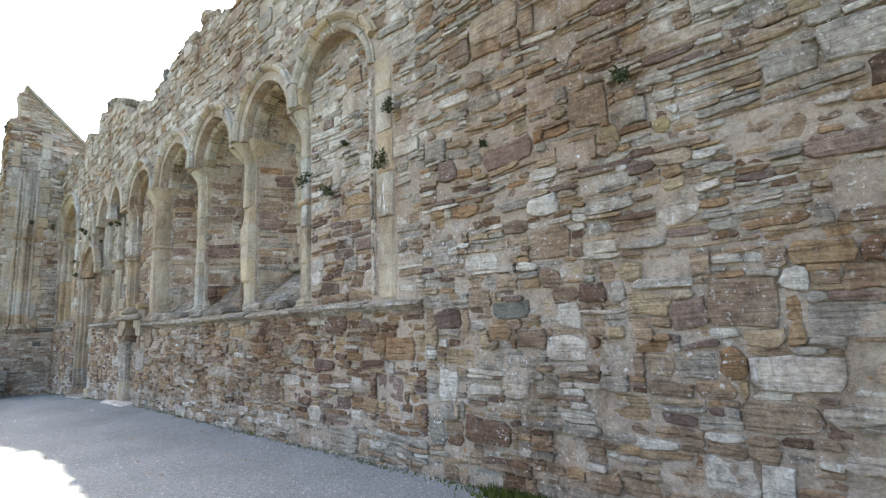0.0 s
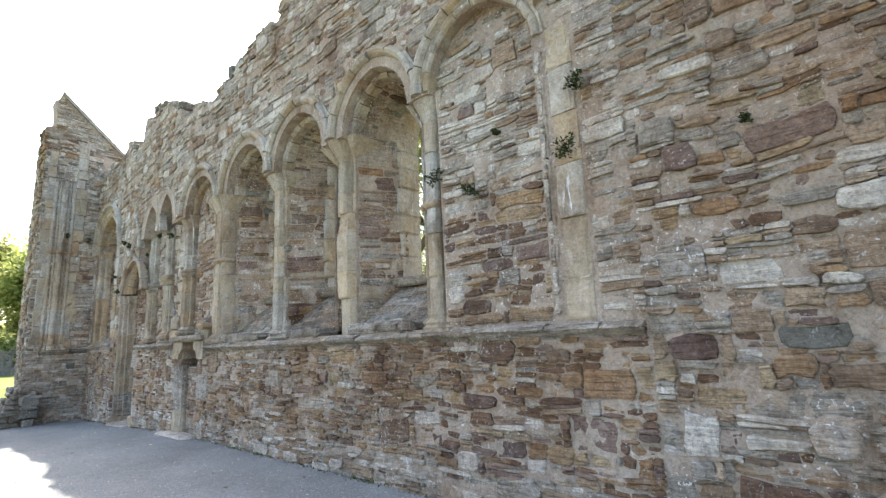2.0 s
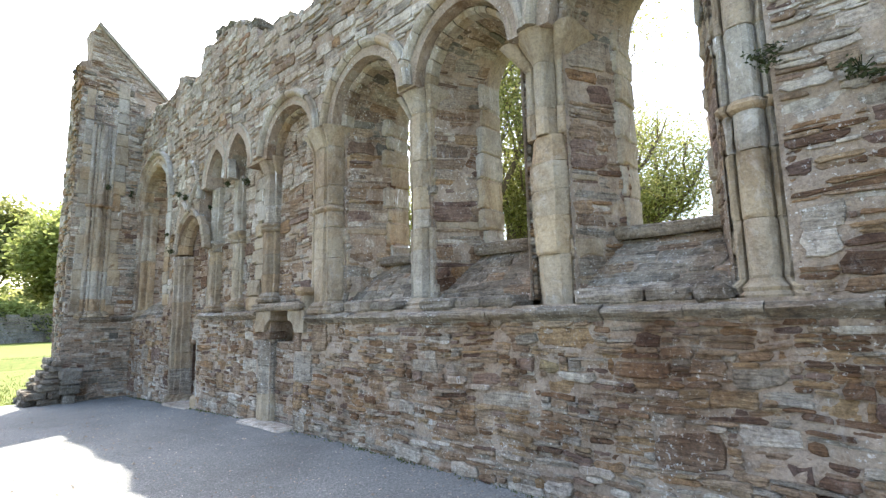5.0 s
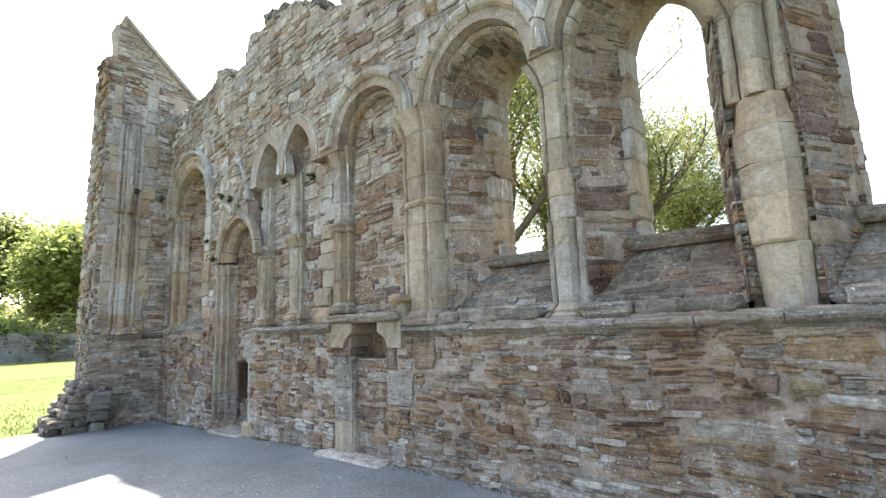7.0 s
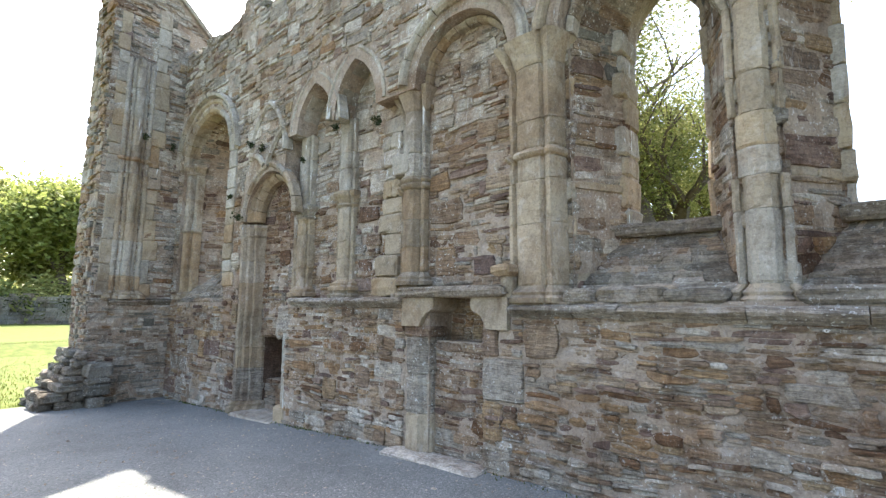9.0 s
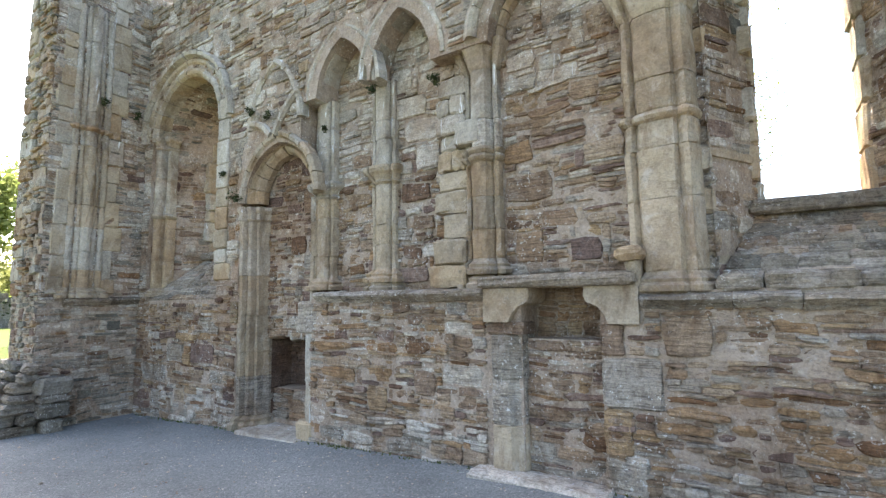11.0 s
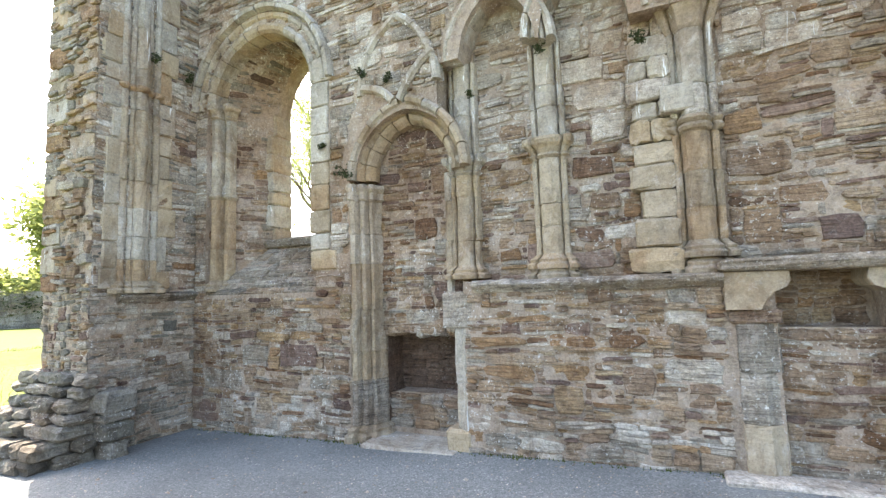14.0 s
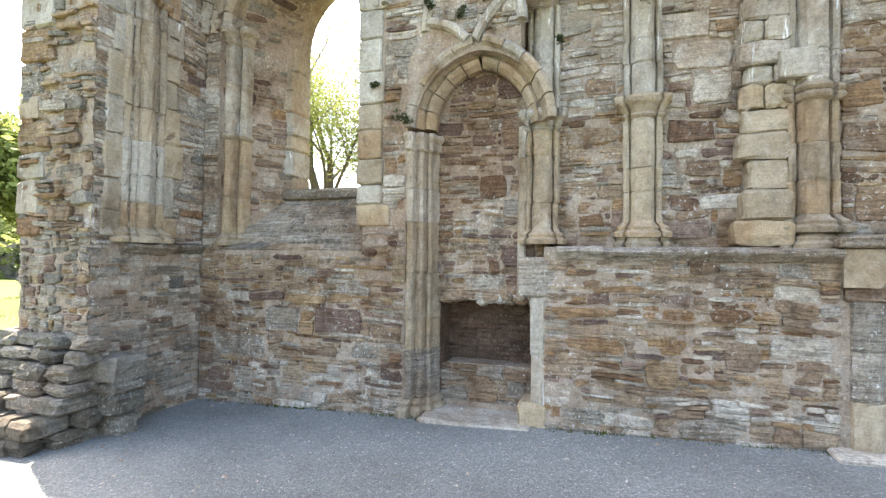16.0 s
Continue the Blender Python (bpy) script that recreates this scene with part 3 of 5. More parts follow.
for z0, z1 in ((-0.45, FOOT), (FOOT, LEDGE)):
    low = z0 < 0
    stone_field(None, face(0.0), (-21.1, -12.42), (z0, z1), open_wall, 11 + low, (0.07, 0.17), (0.14, 0.5), 0.6, (-0.004, 0.042), gap=0.009, blocks=1.3, marks=[m for m in LOW_STONES if m[0] < -12.5 and z0 <= m[2] < z1],
                bays=[(walls[n], a, b, ((a + b) / 2, z1), 140, MIX_FOOT if low else MIX_LOW) for n, a, b in WALL[:3]])
    stone_field(None, face(0.0), (-12.42, -3.5), (z0, z1), open_wall, 17 + low, (0.05, 0.14), (0.13, 0.45), 0.66, (-0.004, 0.044), gap=0.009, blocks=0.7, marks=[m for m in LOW_STONES if m[0] > -12.5 and z0 <= m[2] < z1],
                bays=[(walls[n], a, b, ((a + b) / 2, z1), 140, MIX_FOOT if low else MIX_RUST if n == "wall_blocked_bay" else MIX_LOW) for n, a, b in WALL[2:-1]])
stone_field(walls["wall_east"], face(0.0), (-21.1, -18.2), (LEDGE, LEDGE + 0.1), open_wall, 29, (0.1, 0.11), (0.15, 0.4), 0.3, (0.0, 0.04), MIX_LOW, warp=0.02)
stone_field(None, face(0.0), (-21.1, -3.5), (LEDGE + 0.1, 8.7), open_wall, 31, (0.08, 0.2), (0.16, 0.48), 0.5, (-0.004, 0.036), MIX_HIGH, blocks=1.2,
            bays=[(walls[n], a, b, ((a + b) / 2, 3.0), 250, MIX_HIGH) for n, a, b in WALL[:-1]])
stone_field(walls["wall_plain"], face(0.0), (-3.5, 4.0), (-0.12, 8.7), open_wall, 61, (0.07, 0.19), (0.13, 0.44), 0.55, (-0.006, 0.048), MIX_RIGHT, gap=0.009, blocks=2.0, near=(-1.6, 1.8), limit=700, marks=PLAIN_STONES)


def infill(arch, y, parent, seed, mats, z0=None, limit=200, upper=None, marks=(), **kw):
    big = Arch(arch.cx, arch.hw, arch.spring, arch.rise, (arch.foot if z0 is None else z0))
    cut = upper[0] if upper else big.spring + big.rise
    for lo, hi, mt in ((big.foot, cut, mats),) + (((cut, big.spring + big.rise, upper[1]),) if upper else ()):
        stone_field(parent, face(y), (arch.cx - arch.hw, arch.cx + arch.hw), (lo, hi), big.inside, seed + int(lo * 9), mats=mt, near=(arch.cx, (lo + hi) / 2), limit=limit, wrange=(-0.004, 0.036), marks=[m for m in marks if lo <= m[2] < hi], **kw)
    mortar_skin(parent, face(y), (arch.cx - arch.hw, arch.cx + arch.hw), (big.foot, big.spring + big.rise), lambda us, v: (np.abs(us - arch.cx) <= arch.hw) & (v < arch.head(us) + 0.05), seed)
    xs = np.linspace(arch.cx - arch.hw, arch.cx + arch.hw, 17)
    v = [(x, yy, z) for yy in (y + 0.004, 0.43) for x in xs for z in (big.foot, float(arch.head(x)) + 0.03)]
    f = [(2 * i, 2 * i + 2, 2 * i + 3, 2 * i + 1) for i in range(16)]
    part("infill_core", v, f, MORTAR, parent)


infill(BLIND_D, 0.15, walls["wall_blocked_bay"], 71, MIX_RUST, course=(0.06, 0.16), length=(0.15, 0.6), blocks=1.2, upper=(3.25, MIX_HIGH), marks=BLOCKING_STONES)
infill(BLIND_E, 0.31, walls["wall_blind_bay"], 72, MIX_FILL, blocks=4.0, upper=(4.1, MIX_ARCADE))
infill(ARC_1, 0.40, walls["wall_door_bay"], 73, MIX_FILL, blocks=4.0, upper=(3.4, MIX_ARCADE))
infill(ARC_2, 0.40, walls["wall_door_bay"], 74, MIX_FILL, blocks=4.0, upper=(3.4, MIX_ARCADE))
infill(DOOR, 0.34, walls["wall_door_bay"], 75, MIX_FILL, z0=1.22, blocks=2.5)
v, f = box(-13.23, -12.41, 0.124, 0.44, -0.6, 1.33)
part("infill_core", v, f, MORTAR, walls["wall_blind_bay"])
stone_field(walls["wall_blind_bay"], face(0.12), (-13.22, -12.4), (-0.1, 1.33), lambda us, v: us < 99, 76, mats=MIX_FILL, near=(-12.8, 1), limit=60)

mortar_skin(walls["wall_blind_bay"], face(0.12), (-13.22, -12.4), (-0.1, 1.33), lambda us, v: us < 99, 9)

# ---- end pier ----
pier = empty("wall_pier", label="tall ragged end pier of a broken cross wall", category="wall", kind="structure")
PX, PY, PB = -21.12, -1.55, -22.25


def pier_core():
    prof = [(PY, -0.9), (PY, 8.8), (-0.3, 8.5), (0.42, 8.25), (1.25, 8.2), (1.25, -0.9)]
    n = len(prof)
    v = [(PX - 0.02, a, b) for a, b in prof] + [(-21.7, a, b) for a, b in prof]
    f = [tuple(range(n)), tuple(range(2 * n - 1, n - 1, -1))] + [(i, n + i, n + (i + 1) % n, (i + 1) % n) for i in range(n)]
    prof2 = [(PY + 0.02, -0.9), (PY + 0.02, 9.2), (-1.3, 9.3), (-1.3, 9.75), (-1.36, 10.2), (-1.1, 10.35), (0.7, 8.68), (1.25, 8.3), (1.25, -0.9)]
    n2 = len(prof2)
    v2 = [(-21.7, a, b) for a, b in prof2] + [(PB, a, b) for a, b in prof2]
    f2 = [tuple(range(n2)), tuple(range(2 * n2 - 1, n2 - 1, -1))] + [(i, n2 + i, n2 + (i + 1) % n2, (i + 1) % n2) for i in range(n2)]
    return join([(v, f), (v2, f2)])


v, f = pier_core()
mortar_skin(pier, lambda u, v, w: (PX + w, u, v), (PY, 0.0), (-0.42, 8.2), lambda us, v: us < 99, 4)
mortar_skin(pier, lambda u, v, w: (u, PY - w, v), (PB, PX), (-0.42, 8.8), lambda us, v: us < 99, 5, 0.01, 0.03)
part("pier_core", v, f, MORTAR, pier)
stone_field(pier, lambda u, v, w: (PX + w, u, v), (PY, 0.0), (-0.42, 8.9), lambda us, v: v < np.interp(us, [PY, -0.3, 0.42], [8.8, 8.5, 8.2]), 81, mats=MIX_HIGH + ((DARKSTONE, 0.25),), near=(-0.8, 2.5), limit=300)
END = lambda u, v, w: (u, PY - w, v)
stone_field(pier, END, (PB, PX), (1.95, 9.2), lambda us, v: v < np.where(us > -21.7, 8.8, 9.2), 82, (0.06, 0.18), (0.15, 0.45), mats=((BROWN, 0.4), (OCHRE, 0.22), (GREY, 0.2), (DARKSTONE, 0.18)), near=(-21.7, 2.6), limit=200, wrange=(-0.02, 0.08))
stone_field(pier, END, (PB, PX), (-0.42, 1.95), lambda us, v: us < 99, 86, (0.07, 0.14), (0.09, 0.24), 0.2, mats=((GREY, 0.4), (DARKSTONE, 0.25), (OCHRE, 0.15), (PURPLE, 0.2)), gap=0.035, near=(-21.7, 1.2), limit=150, wrange=(0.01, 0.05))
stone_field(pier, lambda u, v, w: (-21.7 + w, u, v), (PY, 0.7), (8.2, 10.3), lambda us, v: (v < 10.3 - (us + 1.1) * 0.93) & ((us > -1.3) | (v < 9.2)), 83, mats=MIX_HIGH)

# ---- splayed window reveals ----
def outline(arch, foot, n=10):
    """Left jamb foot, up, over the head and down to the right foot."""
    L, R = arch.curve(0.0, n)
    pts = [(arch.cx - arch.hw, foot + (arch.spring - foot) * i / 8) for i in range(8)] + [p for p, _ in L]
    return pts + [p for p, _ in reversed(R)][1:] + [(arch.cx + arch.hw, arch.spring - (arch.spring - foot) * i / 8) for i in range(1, 9)]


def reveal(k, arch, light, parent, seed, y0=0.06, y1=0.97):
    zf = 1.86 if k != "0" else 1.82
    arch = Arch(arch.cx, arch.hw - 0.008, arch.spring, arch.rise - 0.01, arch.foot)
    light = Arch(light.cx, light.hw - 0.008, light.spring, light.rise - 0.01, light.foot + 0.006)
    a, b = outline(arch, zf), outline(light, light.foot)
    n = len(a)
    v = [(x, y0, z) for x, z in a] + [(x, y1, z) for x, z in b]
    v += [(x, y0 - 0.05, z) for x, z in a]
    f = [(i, i + 1, n + i + 1, n + i) for i in range(n - 1)] + [(n - 1, 0, n, 2 * n - 1)] + [(2 * n + i, 2 * n + i + 1, i + 1, i) for i in range(n - 1)]
    part("reveal_core", v, f, MORTAR, parent)
    seg = [0.0]
    for (xa, za), (xb, zb) in zip(a, a[1:]):
        seg.append(seg[-1] + math.hypot(xb - xa, zb - za))
    xa, za = [p[0] for p in a], [p[1] for p in a]
    xb, zb = [p[0] for p in b], [p[1] for p in b]
    depth = y1 - y0

    def place(u, s, w):
        fr = max(0.0, min(1.0, u / depth))
        s = max(0.0, min(seg[-1], s))
        ax, az, bx, bz = (float(np.interp(s, seg, q)) for q in (xa, za, xb, zb))
        x, z = ax + (bx - ax) * fr, az + (bz - az) * (fr if az > arch.spring else 0.0)
        inx, inz = arch.cx - x, min(0.0, arch.spring - z)
        d = math.hypot(inx, inz) or 1.0
        return (x + inx / d * (w - 0.004), y0 + u, z + inz / d * (w - 0.004))

    s0, s1 = seg[7] - 0.05, seg[-8] + 0.05
    mortar_skin(parent, place, (0.0, depth), (0.0, seg[-1]), lambda us, v: us < 99, seed, 0.008, 0.012)
    stained = MIX_FILL + ((DARKSTONE, 0.2), (MOTTLED, 0.35), (PALE, 0.25)) if k == "0" else MIX_FILL + ((PALE, 0.08), (DRESSED, 0.15))
    spotted = MIX_FILL + ((MOTTLED, 0.6), (PALE, 0.1))
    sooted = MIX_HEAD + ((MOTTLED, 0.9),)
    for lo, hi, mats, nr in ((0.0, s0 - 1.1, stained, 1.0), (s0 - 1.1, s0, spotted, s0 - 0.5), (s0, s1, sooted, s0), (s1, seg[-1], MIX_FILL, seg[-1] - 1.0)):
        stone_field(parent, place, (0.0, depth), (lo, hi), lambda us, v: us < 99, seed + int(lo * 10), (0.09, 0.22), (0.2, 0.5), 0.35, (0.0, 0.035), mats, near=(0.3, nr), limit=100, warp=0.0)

    def sill(u, s, w):
        fr = s / 1.0
        x = (arch.cx - arch.hw) * (1 - fr) + (light.cx - light.hw) * fr + u * (2 * arch.hw * (1 - fr) + 2 * light.hw * fr)
        return (x, y0 - 0.05 + s * (depth + 0.05), zf + (light.foot - zf) * fr + w)

    stone_field(parent, sill, (0.0, 1.0), (0.0, 1.0), lambda us, v: us < 99, seed + 5, (0.07, 0.16), (0.14, 0.4), 0.2, (0.0, 0.05), ((LEDGESTONE, 0.6), (GREY, 0.25), (BROWN, 0.15)), warp=0.0, rest="sill_slabs")
    v = [(arch.cx - arch.hw, y0 - 0.05, zf), (arch.cx + arch.hw, y0 - 0.05, zf), (light.cx + light.hw, y1, light.foot), (light.cx - light.hw, y1, light.foot)]
    part("sill_bed", v, [(0, 1, 2, 3)], MORTAR, parent)


def light_frame(light, parent, rng):
    """Dressed quoins round the clear light, and the slab at its foot."""
    for sg in (-1, 1):
        z = light.foot
        while z < light.spring:
            h = rng.uniform(0.22, 0.42)
            o = rng.uniform(0.18, 0.34)
            xi = light.cx + sg * (light.hw - rng.uniform(0.01, 0.03))
            xo = light.cx + sg * (light.hw + o)
            v, f = worn_block(min(xi, xo), max(xi, xo), 0.90 - rng.uniform(0.0, 0.14), 1.27, z + 0.004, z + h - 0.004, rng, 0.025, 0.01)
            part("quoin", v, f, rng.choice([DRESSED, DRESSED, WEATHERED]), parent)
            z += h
    v, f = worn_block(light.cx - light.hw - 0.12, light.cx + light.hw + 0.12, 0.72, 1.3, light.foot - 0.12, light.foot + 0.02, rng, 0.03, 0.014)
    part("sill", v, f, LEDGESTONE, parent, "weathered grey sill slab")


def arris(arch, parent, rng):
    """Rough corner stones where the wall face turns into the reveal."""
    for sg in (-1, 1):
        z = 1.87
        while z < arch.spring - 0.05:
            h = rng.uniform(0.10, 0.30)
            xi = arch.cx + sg * (arch.hw - rng.uniform(0.012, 0.05))
            xo = arch.cx + sg * (arch.hw + rng.uniform(0.10, 0.2))
            y0 = 0.39 if abs(xi + 7.87) < 0.4 else 0.30
            v, f = worn_block(min(xi, xo), max(xi, xo), y0 - rng.uniform(0.01, 0.05), y0 + rng.uniform(0.12, 0.30), z + 0.003, z + h - 0.003, rng, 0.028, 0.014)
            part("corner_stone", v, f, rng.choice([DRESSED, GREY, BROWN, WEATHERED, MOTTLED]), parent)
            z += h


windows = {}
for i, (k, arch) in enumerate((("a", WIN_A), ("b", WIN_B), ("c", WIN_C), ("0", WIN_0))):
    w = empty("window_%d" % (i + 1), label="tall unglazed lancet window with a deep splayed reveal", category="window", kind="structure")
    windows[k] = w
    reveal(k, arch, LIGHTS[k], w, 101 + 11 * i, 0.06 if k == "0" else 0.30)
    light_frame(LIGHTS[k], w, random.Random(200 + i))
    if k != "0":
        arris(arch, w, random.Random(230 + i))


# ---- moulded arches ----
def voussoirs(parent, arch, section, count, mat, rng, name="voussoir", y=0.0, skip=(), sides=(0, 1), start=0.0):
    """Sweeps a moulded section round the arch as separate voussoirs. section: (outward, towards the viewer) pairs."""
    R = arch.radius
    a1 = math.acos(max(-1.0, min(1.0, (R - arch.hw) / R)))
    for side in sides:
        sg = -1 if side == 0 else 1
        c = arch.cx + sg * (arch.hw - R)
        for q in range(count):
            if (side, q) in skip:
                continue
            t0, t1 = a1 * (start + (1 - start) * q / count), a1 * (start + (1 - start) * (q + 1) / count)
            gap = 0.005 / R
            jy, jr = rng.uniform(-0.012, 0.012), rng.uniform(-0.008, 0.008)
            V, F = [], []
            m = 4
            for st in range(m):
                a = t0 + gap + (t1 - t0 - 2 * gap) * st / (m - 1)
                for g, d in section:
                    rr = R + g + jr + rng.uniform(-0.004, 0.004)
                    V.append((c + sg * math.cos(a) * rr, y - d - jy + rng.uniform(-0.004, 0.004), arch.spring + math.sin(a) * rr))
            n = len(section)
            for st in range(m - 1):
                for i in range(n):
                    j = (i + 1) % n
                    F.append((st * n + i, st * n + j, st * n + n + j, st * n + n + i))
            F += [tuple(range(n)), tuple(range((m - 1) * n, m * n))]
            part(name, V, F, mat if not isinstance(mat, tuple) else rng.choice(mat), parent)


INNER = [(0.0, -0.31), (0.0, 0.0), (0.02, 0.03), (0.05, 0.045), (0.08, 0.03), (0.10, 0.0), (0.12, 0.02), (0.14, 0.02), (0.14, -0.31)]
HOOD = [(0.14, -0.1), (0.14, 0.02), (0.17, 0.07), (0.21, 0.09), (0.25, 0.075), (0.27, 0.03), (0.30, 0.03), (0.30, -0.1)]
THIN = [(0.0, -0.35), (0.0, -0.06), (0.03, -0.01), (0.06, 0.02), (0.09, 0.0), (0.11, -0.04), (0.13, 0.03), (0.17, 0.06), (0.21, 0.05), (0.22, -0.1)]
ORDER = [(-0.08, -0.2), (-0.085, -0.04), (-0.06, 0.0), (-0.03, 0.01), (-0.01, -0.03), (0.02, -0.03), (0.02, -0.2)]
rng = random.Random(5)
for k, arch in (("a", WIN_A), ("b", WIN_B), ("c", WIN_C)):
    voussoirs(windows[k], arch, INNER, 5, (DRESSED, WEATHERED), rng, y=0.05)
    voussoirs(windows[k], arch, ORDER, 6, (DRESSED, WEATHERED, MOTTLED), rng, y=0.16)
    voussoirs(windows[k], arch, HOOD, 4, (DRESSED, WEATHERED), rng, "hood_stone")
blind_d = empty("blind_arch", label="walled-up pointed arch with moulded grey stone hood", category="arch", kind="structure")
voussoirs(blind_d, BLIND_D, INNER, 5, (DRESSED, WEATHERED), rng)
voussoirs(blind_d, BLIND_D, HOOD, 4, (DRESSED, WEATHERED), rng, "hood_stone", skip={(1, 0)})
blind_e = empty("blind_arch", label="walled-up pointed arch between clustered shafts", category="arch", kind="structure")
voussoirs(blind_e, BLIND_E, INNER, 5, WEATHERED, rng, y=0.05)
voussoirs(blind_e, BLIND_E, ORDER, 6, (WEATHERED, DRESSED), rng, y=0.16)
voussoirs(blind_e, BLIND_E, HOOD, 4, WEATHERED, rng, "hood_stone")
for arch, lab in ((ARC_1, "left"), (ARC_2, "right")):
    e = empty("blind_arch", label="small moulded pointed arch of a blind arcade", category="arch", group="blind arcade", kind="structure")
    voussoirs(e, arch, THIN, 4, WEATHERED, rng, y=0.05)
BIG0 = [(0.0, -0.3), (0.0, -0.02), (0.04, 0.03), (0.09, 0.05), (0.14, 0.02), (0.16, -0.03), (0.20, 0.0), (0.24, 0.04), (0.29, 0.05), (0.33, 0.01), (0.33, -0.25)]
BIG0H = [(0.33, -0.1), (0.33, 0.03), (0.36, 0.11), (0.42, 0.12), (0.45, 0.05), (0.45, -0.1)]
ring0 = Arch(WIN_0.cx + 0.02, WIN_0.hw - 0.12, WIN_0.spring, WIN_0.rise - 0.12, 0)
voussoirs(windows["0"], ring0, BIG0, 6, (DRESSED, WEATHERED, WEATHERED), rng)
voussoirs(windows["0"], ring0, BIG0H, 5, WEATHERED, rng, "hood_stone")

# ---- blocked doorway ----
door = empty("door_1", label="blocked doorway with moulded jambs and a low dark hole", category="doorway", kind="structure")
ring_d = Arch(DOOR.cx, DOOR.hw - 0.20, DOOR.spring, DOOR.rise - 0.14, 0)
voussoirs(door, ring_d, [(0.0, -0.30), (0.0, -0.2), (0.05, -0.13), (0.10, -0.10), (0.14, -0.14), (0.16, -0.10), (0.20, -0.03), (0.20, -0.35)], 5, DRESSED, rng)
voussoirs(door, ring_d, [(0.20, -0.12), (0.20, -0.01), (0.23, 0.04), (0.28, 0.055), (0.32, 0.02), (0.32, -0.12)], 5, (DRESSED, WEATHERED), rng, "hood_stone")


def lobes(spec, steps=6):
    """A moulded plan section from (centre, radius, reach) of attached shafts, left to right, reaching towards the viewer."""
    pts = []
    for c, r, p in spec:
        for i in range(steps + 1):
            a = math.pi * i / steps
            pts.append((c - r * math.cos(a), p + r * math.sin(a)))
    return pts


def course_stack(parent, place, section, back, z0, z1, rng, mats, heights=(0.26, 0.7), name="drum", taper=(1.0, 1.0), rough=0.006):
    """Stacks moulded drums from z0 to z1. place(a, d, z): a across, d towards the viewer."""
    z = z0
    while z < z1 - 0.02:
        h = rng.uniform(*heights)
        if z1 - (z + h) < 0.14:
            h = z1 - z
        ja, jd, sc = rng.uniform(-rough, rough), rng.uniform(-rough, rough), 1 + rng.uniform(-0.02, 0.02)
        V, F = [], []
        lo, hi = rng.uniform(0.955, 0.985), rng.uniform(0.955, 0.985)
        levels = [(z + 0.002, lo), (z + 0.025, 1.0), (z + h * rng.uniform(0.3, 0.45), rng.uniform(0.985, 1.01)), (z + h * rng.uniform(0.55, 0.75), rng.uniform(0.97, 1.01)), (z + h - 0.025, 1.0), (z + h - 0.002, hi)]
        for zz, k in levels:
            t = taper[0] + (taper[1] - taper[0]) * (zz - z0) / (z1 - z0)
            for a, d in section:
                V.append(place(a * sc * k * t + ja + rng.uniform(-0.006, 0.006), d * k * sc * t + jd + rng.uniform(-0.009, 0.009), zz))
            V.append(place(section[-1][0] * sc * t + ja, back, zz))
            V.append(place(section[0][0] * sc * t + ja, back, zz))
        n = len(section) + 2
        for q in range(len(levels) - 1):
            for i in range(n):
                j = (i + 1) % n
                F.append((q * n + i, q * n + j, q * n + n + j, q * n + n + i))
        F += [tuple(range(n)), tuple(range((len(levels) - 1) * n, len(levels) * n))]
        part(name, V, F, rng.choice(mats), parent)
        z += h


def grow(section, da, dd):
    m = max(abs(a) for a, _ in section)
    return [(a * (m + da) / m, d + dd) for a, d in section]


def moulding(parent, place, section, back, z0, profile, mat, rng, name):
    """A ring, base or capital: the plan section grown by steps. profile: (height, outward) pairs."""
    V, F = [], []
    for hz, o in profile:
        for a, d in grow(section, o, o):
            V.append(place(a + rng.uniform(-0.004, 0.004), d + rng.uniform(-0.004, 0.004), z0 + hz))
        V.append(place(section[-1][0] + o, back, z0 + hz))
        V.append(place(section[0][0] - o, back, z0 + hz))
    n = len(section) + 2
    k = len(profile)
    for q in range(k - 1):
        for i in range(n):
            j = (i + 1) % n
            F.append((q * n + i, q * n + j, q * n + n + j, q * n + n + i))
    F += [tuple(range(n)), tuple(range((k - 1) * n, k * n))]
    part(name, V, F, mat, parent)


BASE = [(0.0, 0.09), (0.05, 0.10), (0.08, 0.06), (0.11, 0.07), (0.15, 0.02), (0.18, 0.0)]
RING = [(0.0, 0.0), (0.02, 0.03), (0.05, 0.045), (0.08, 0.03), (0.10, 0.0)]
SPRINGER = [(0.0, 0.0), (0.06, 0.025), (0.14, 0.05), (0.22, 0.09), (0.30, 0.13)]
CAP = [(0.0, 0.0), (0.03, 0.035), (0.06, 0.01), (0.12, 0.04), (0.16, 0.085), (0.20, 0.10), (0.24, 0.095), (0.25, 0.06)]


def on_wall(cx, y):
    return lambda a, d, z: (cx + a, y - d, z)


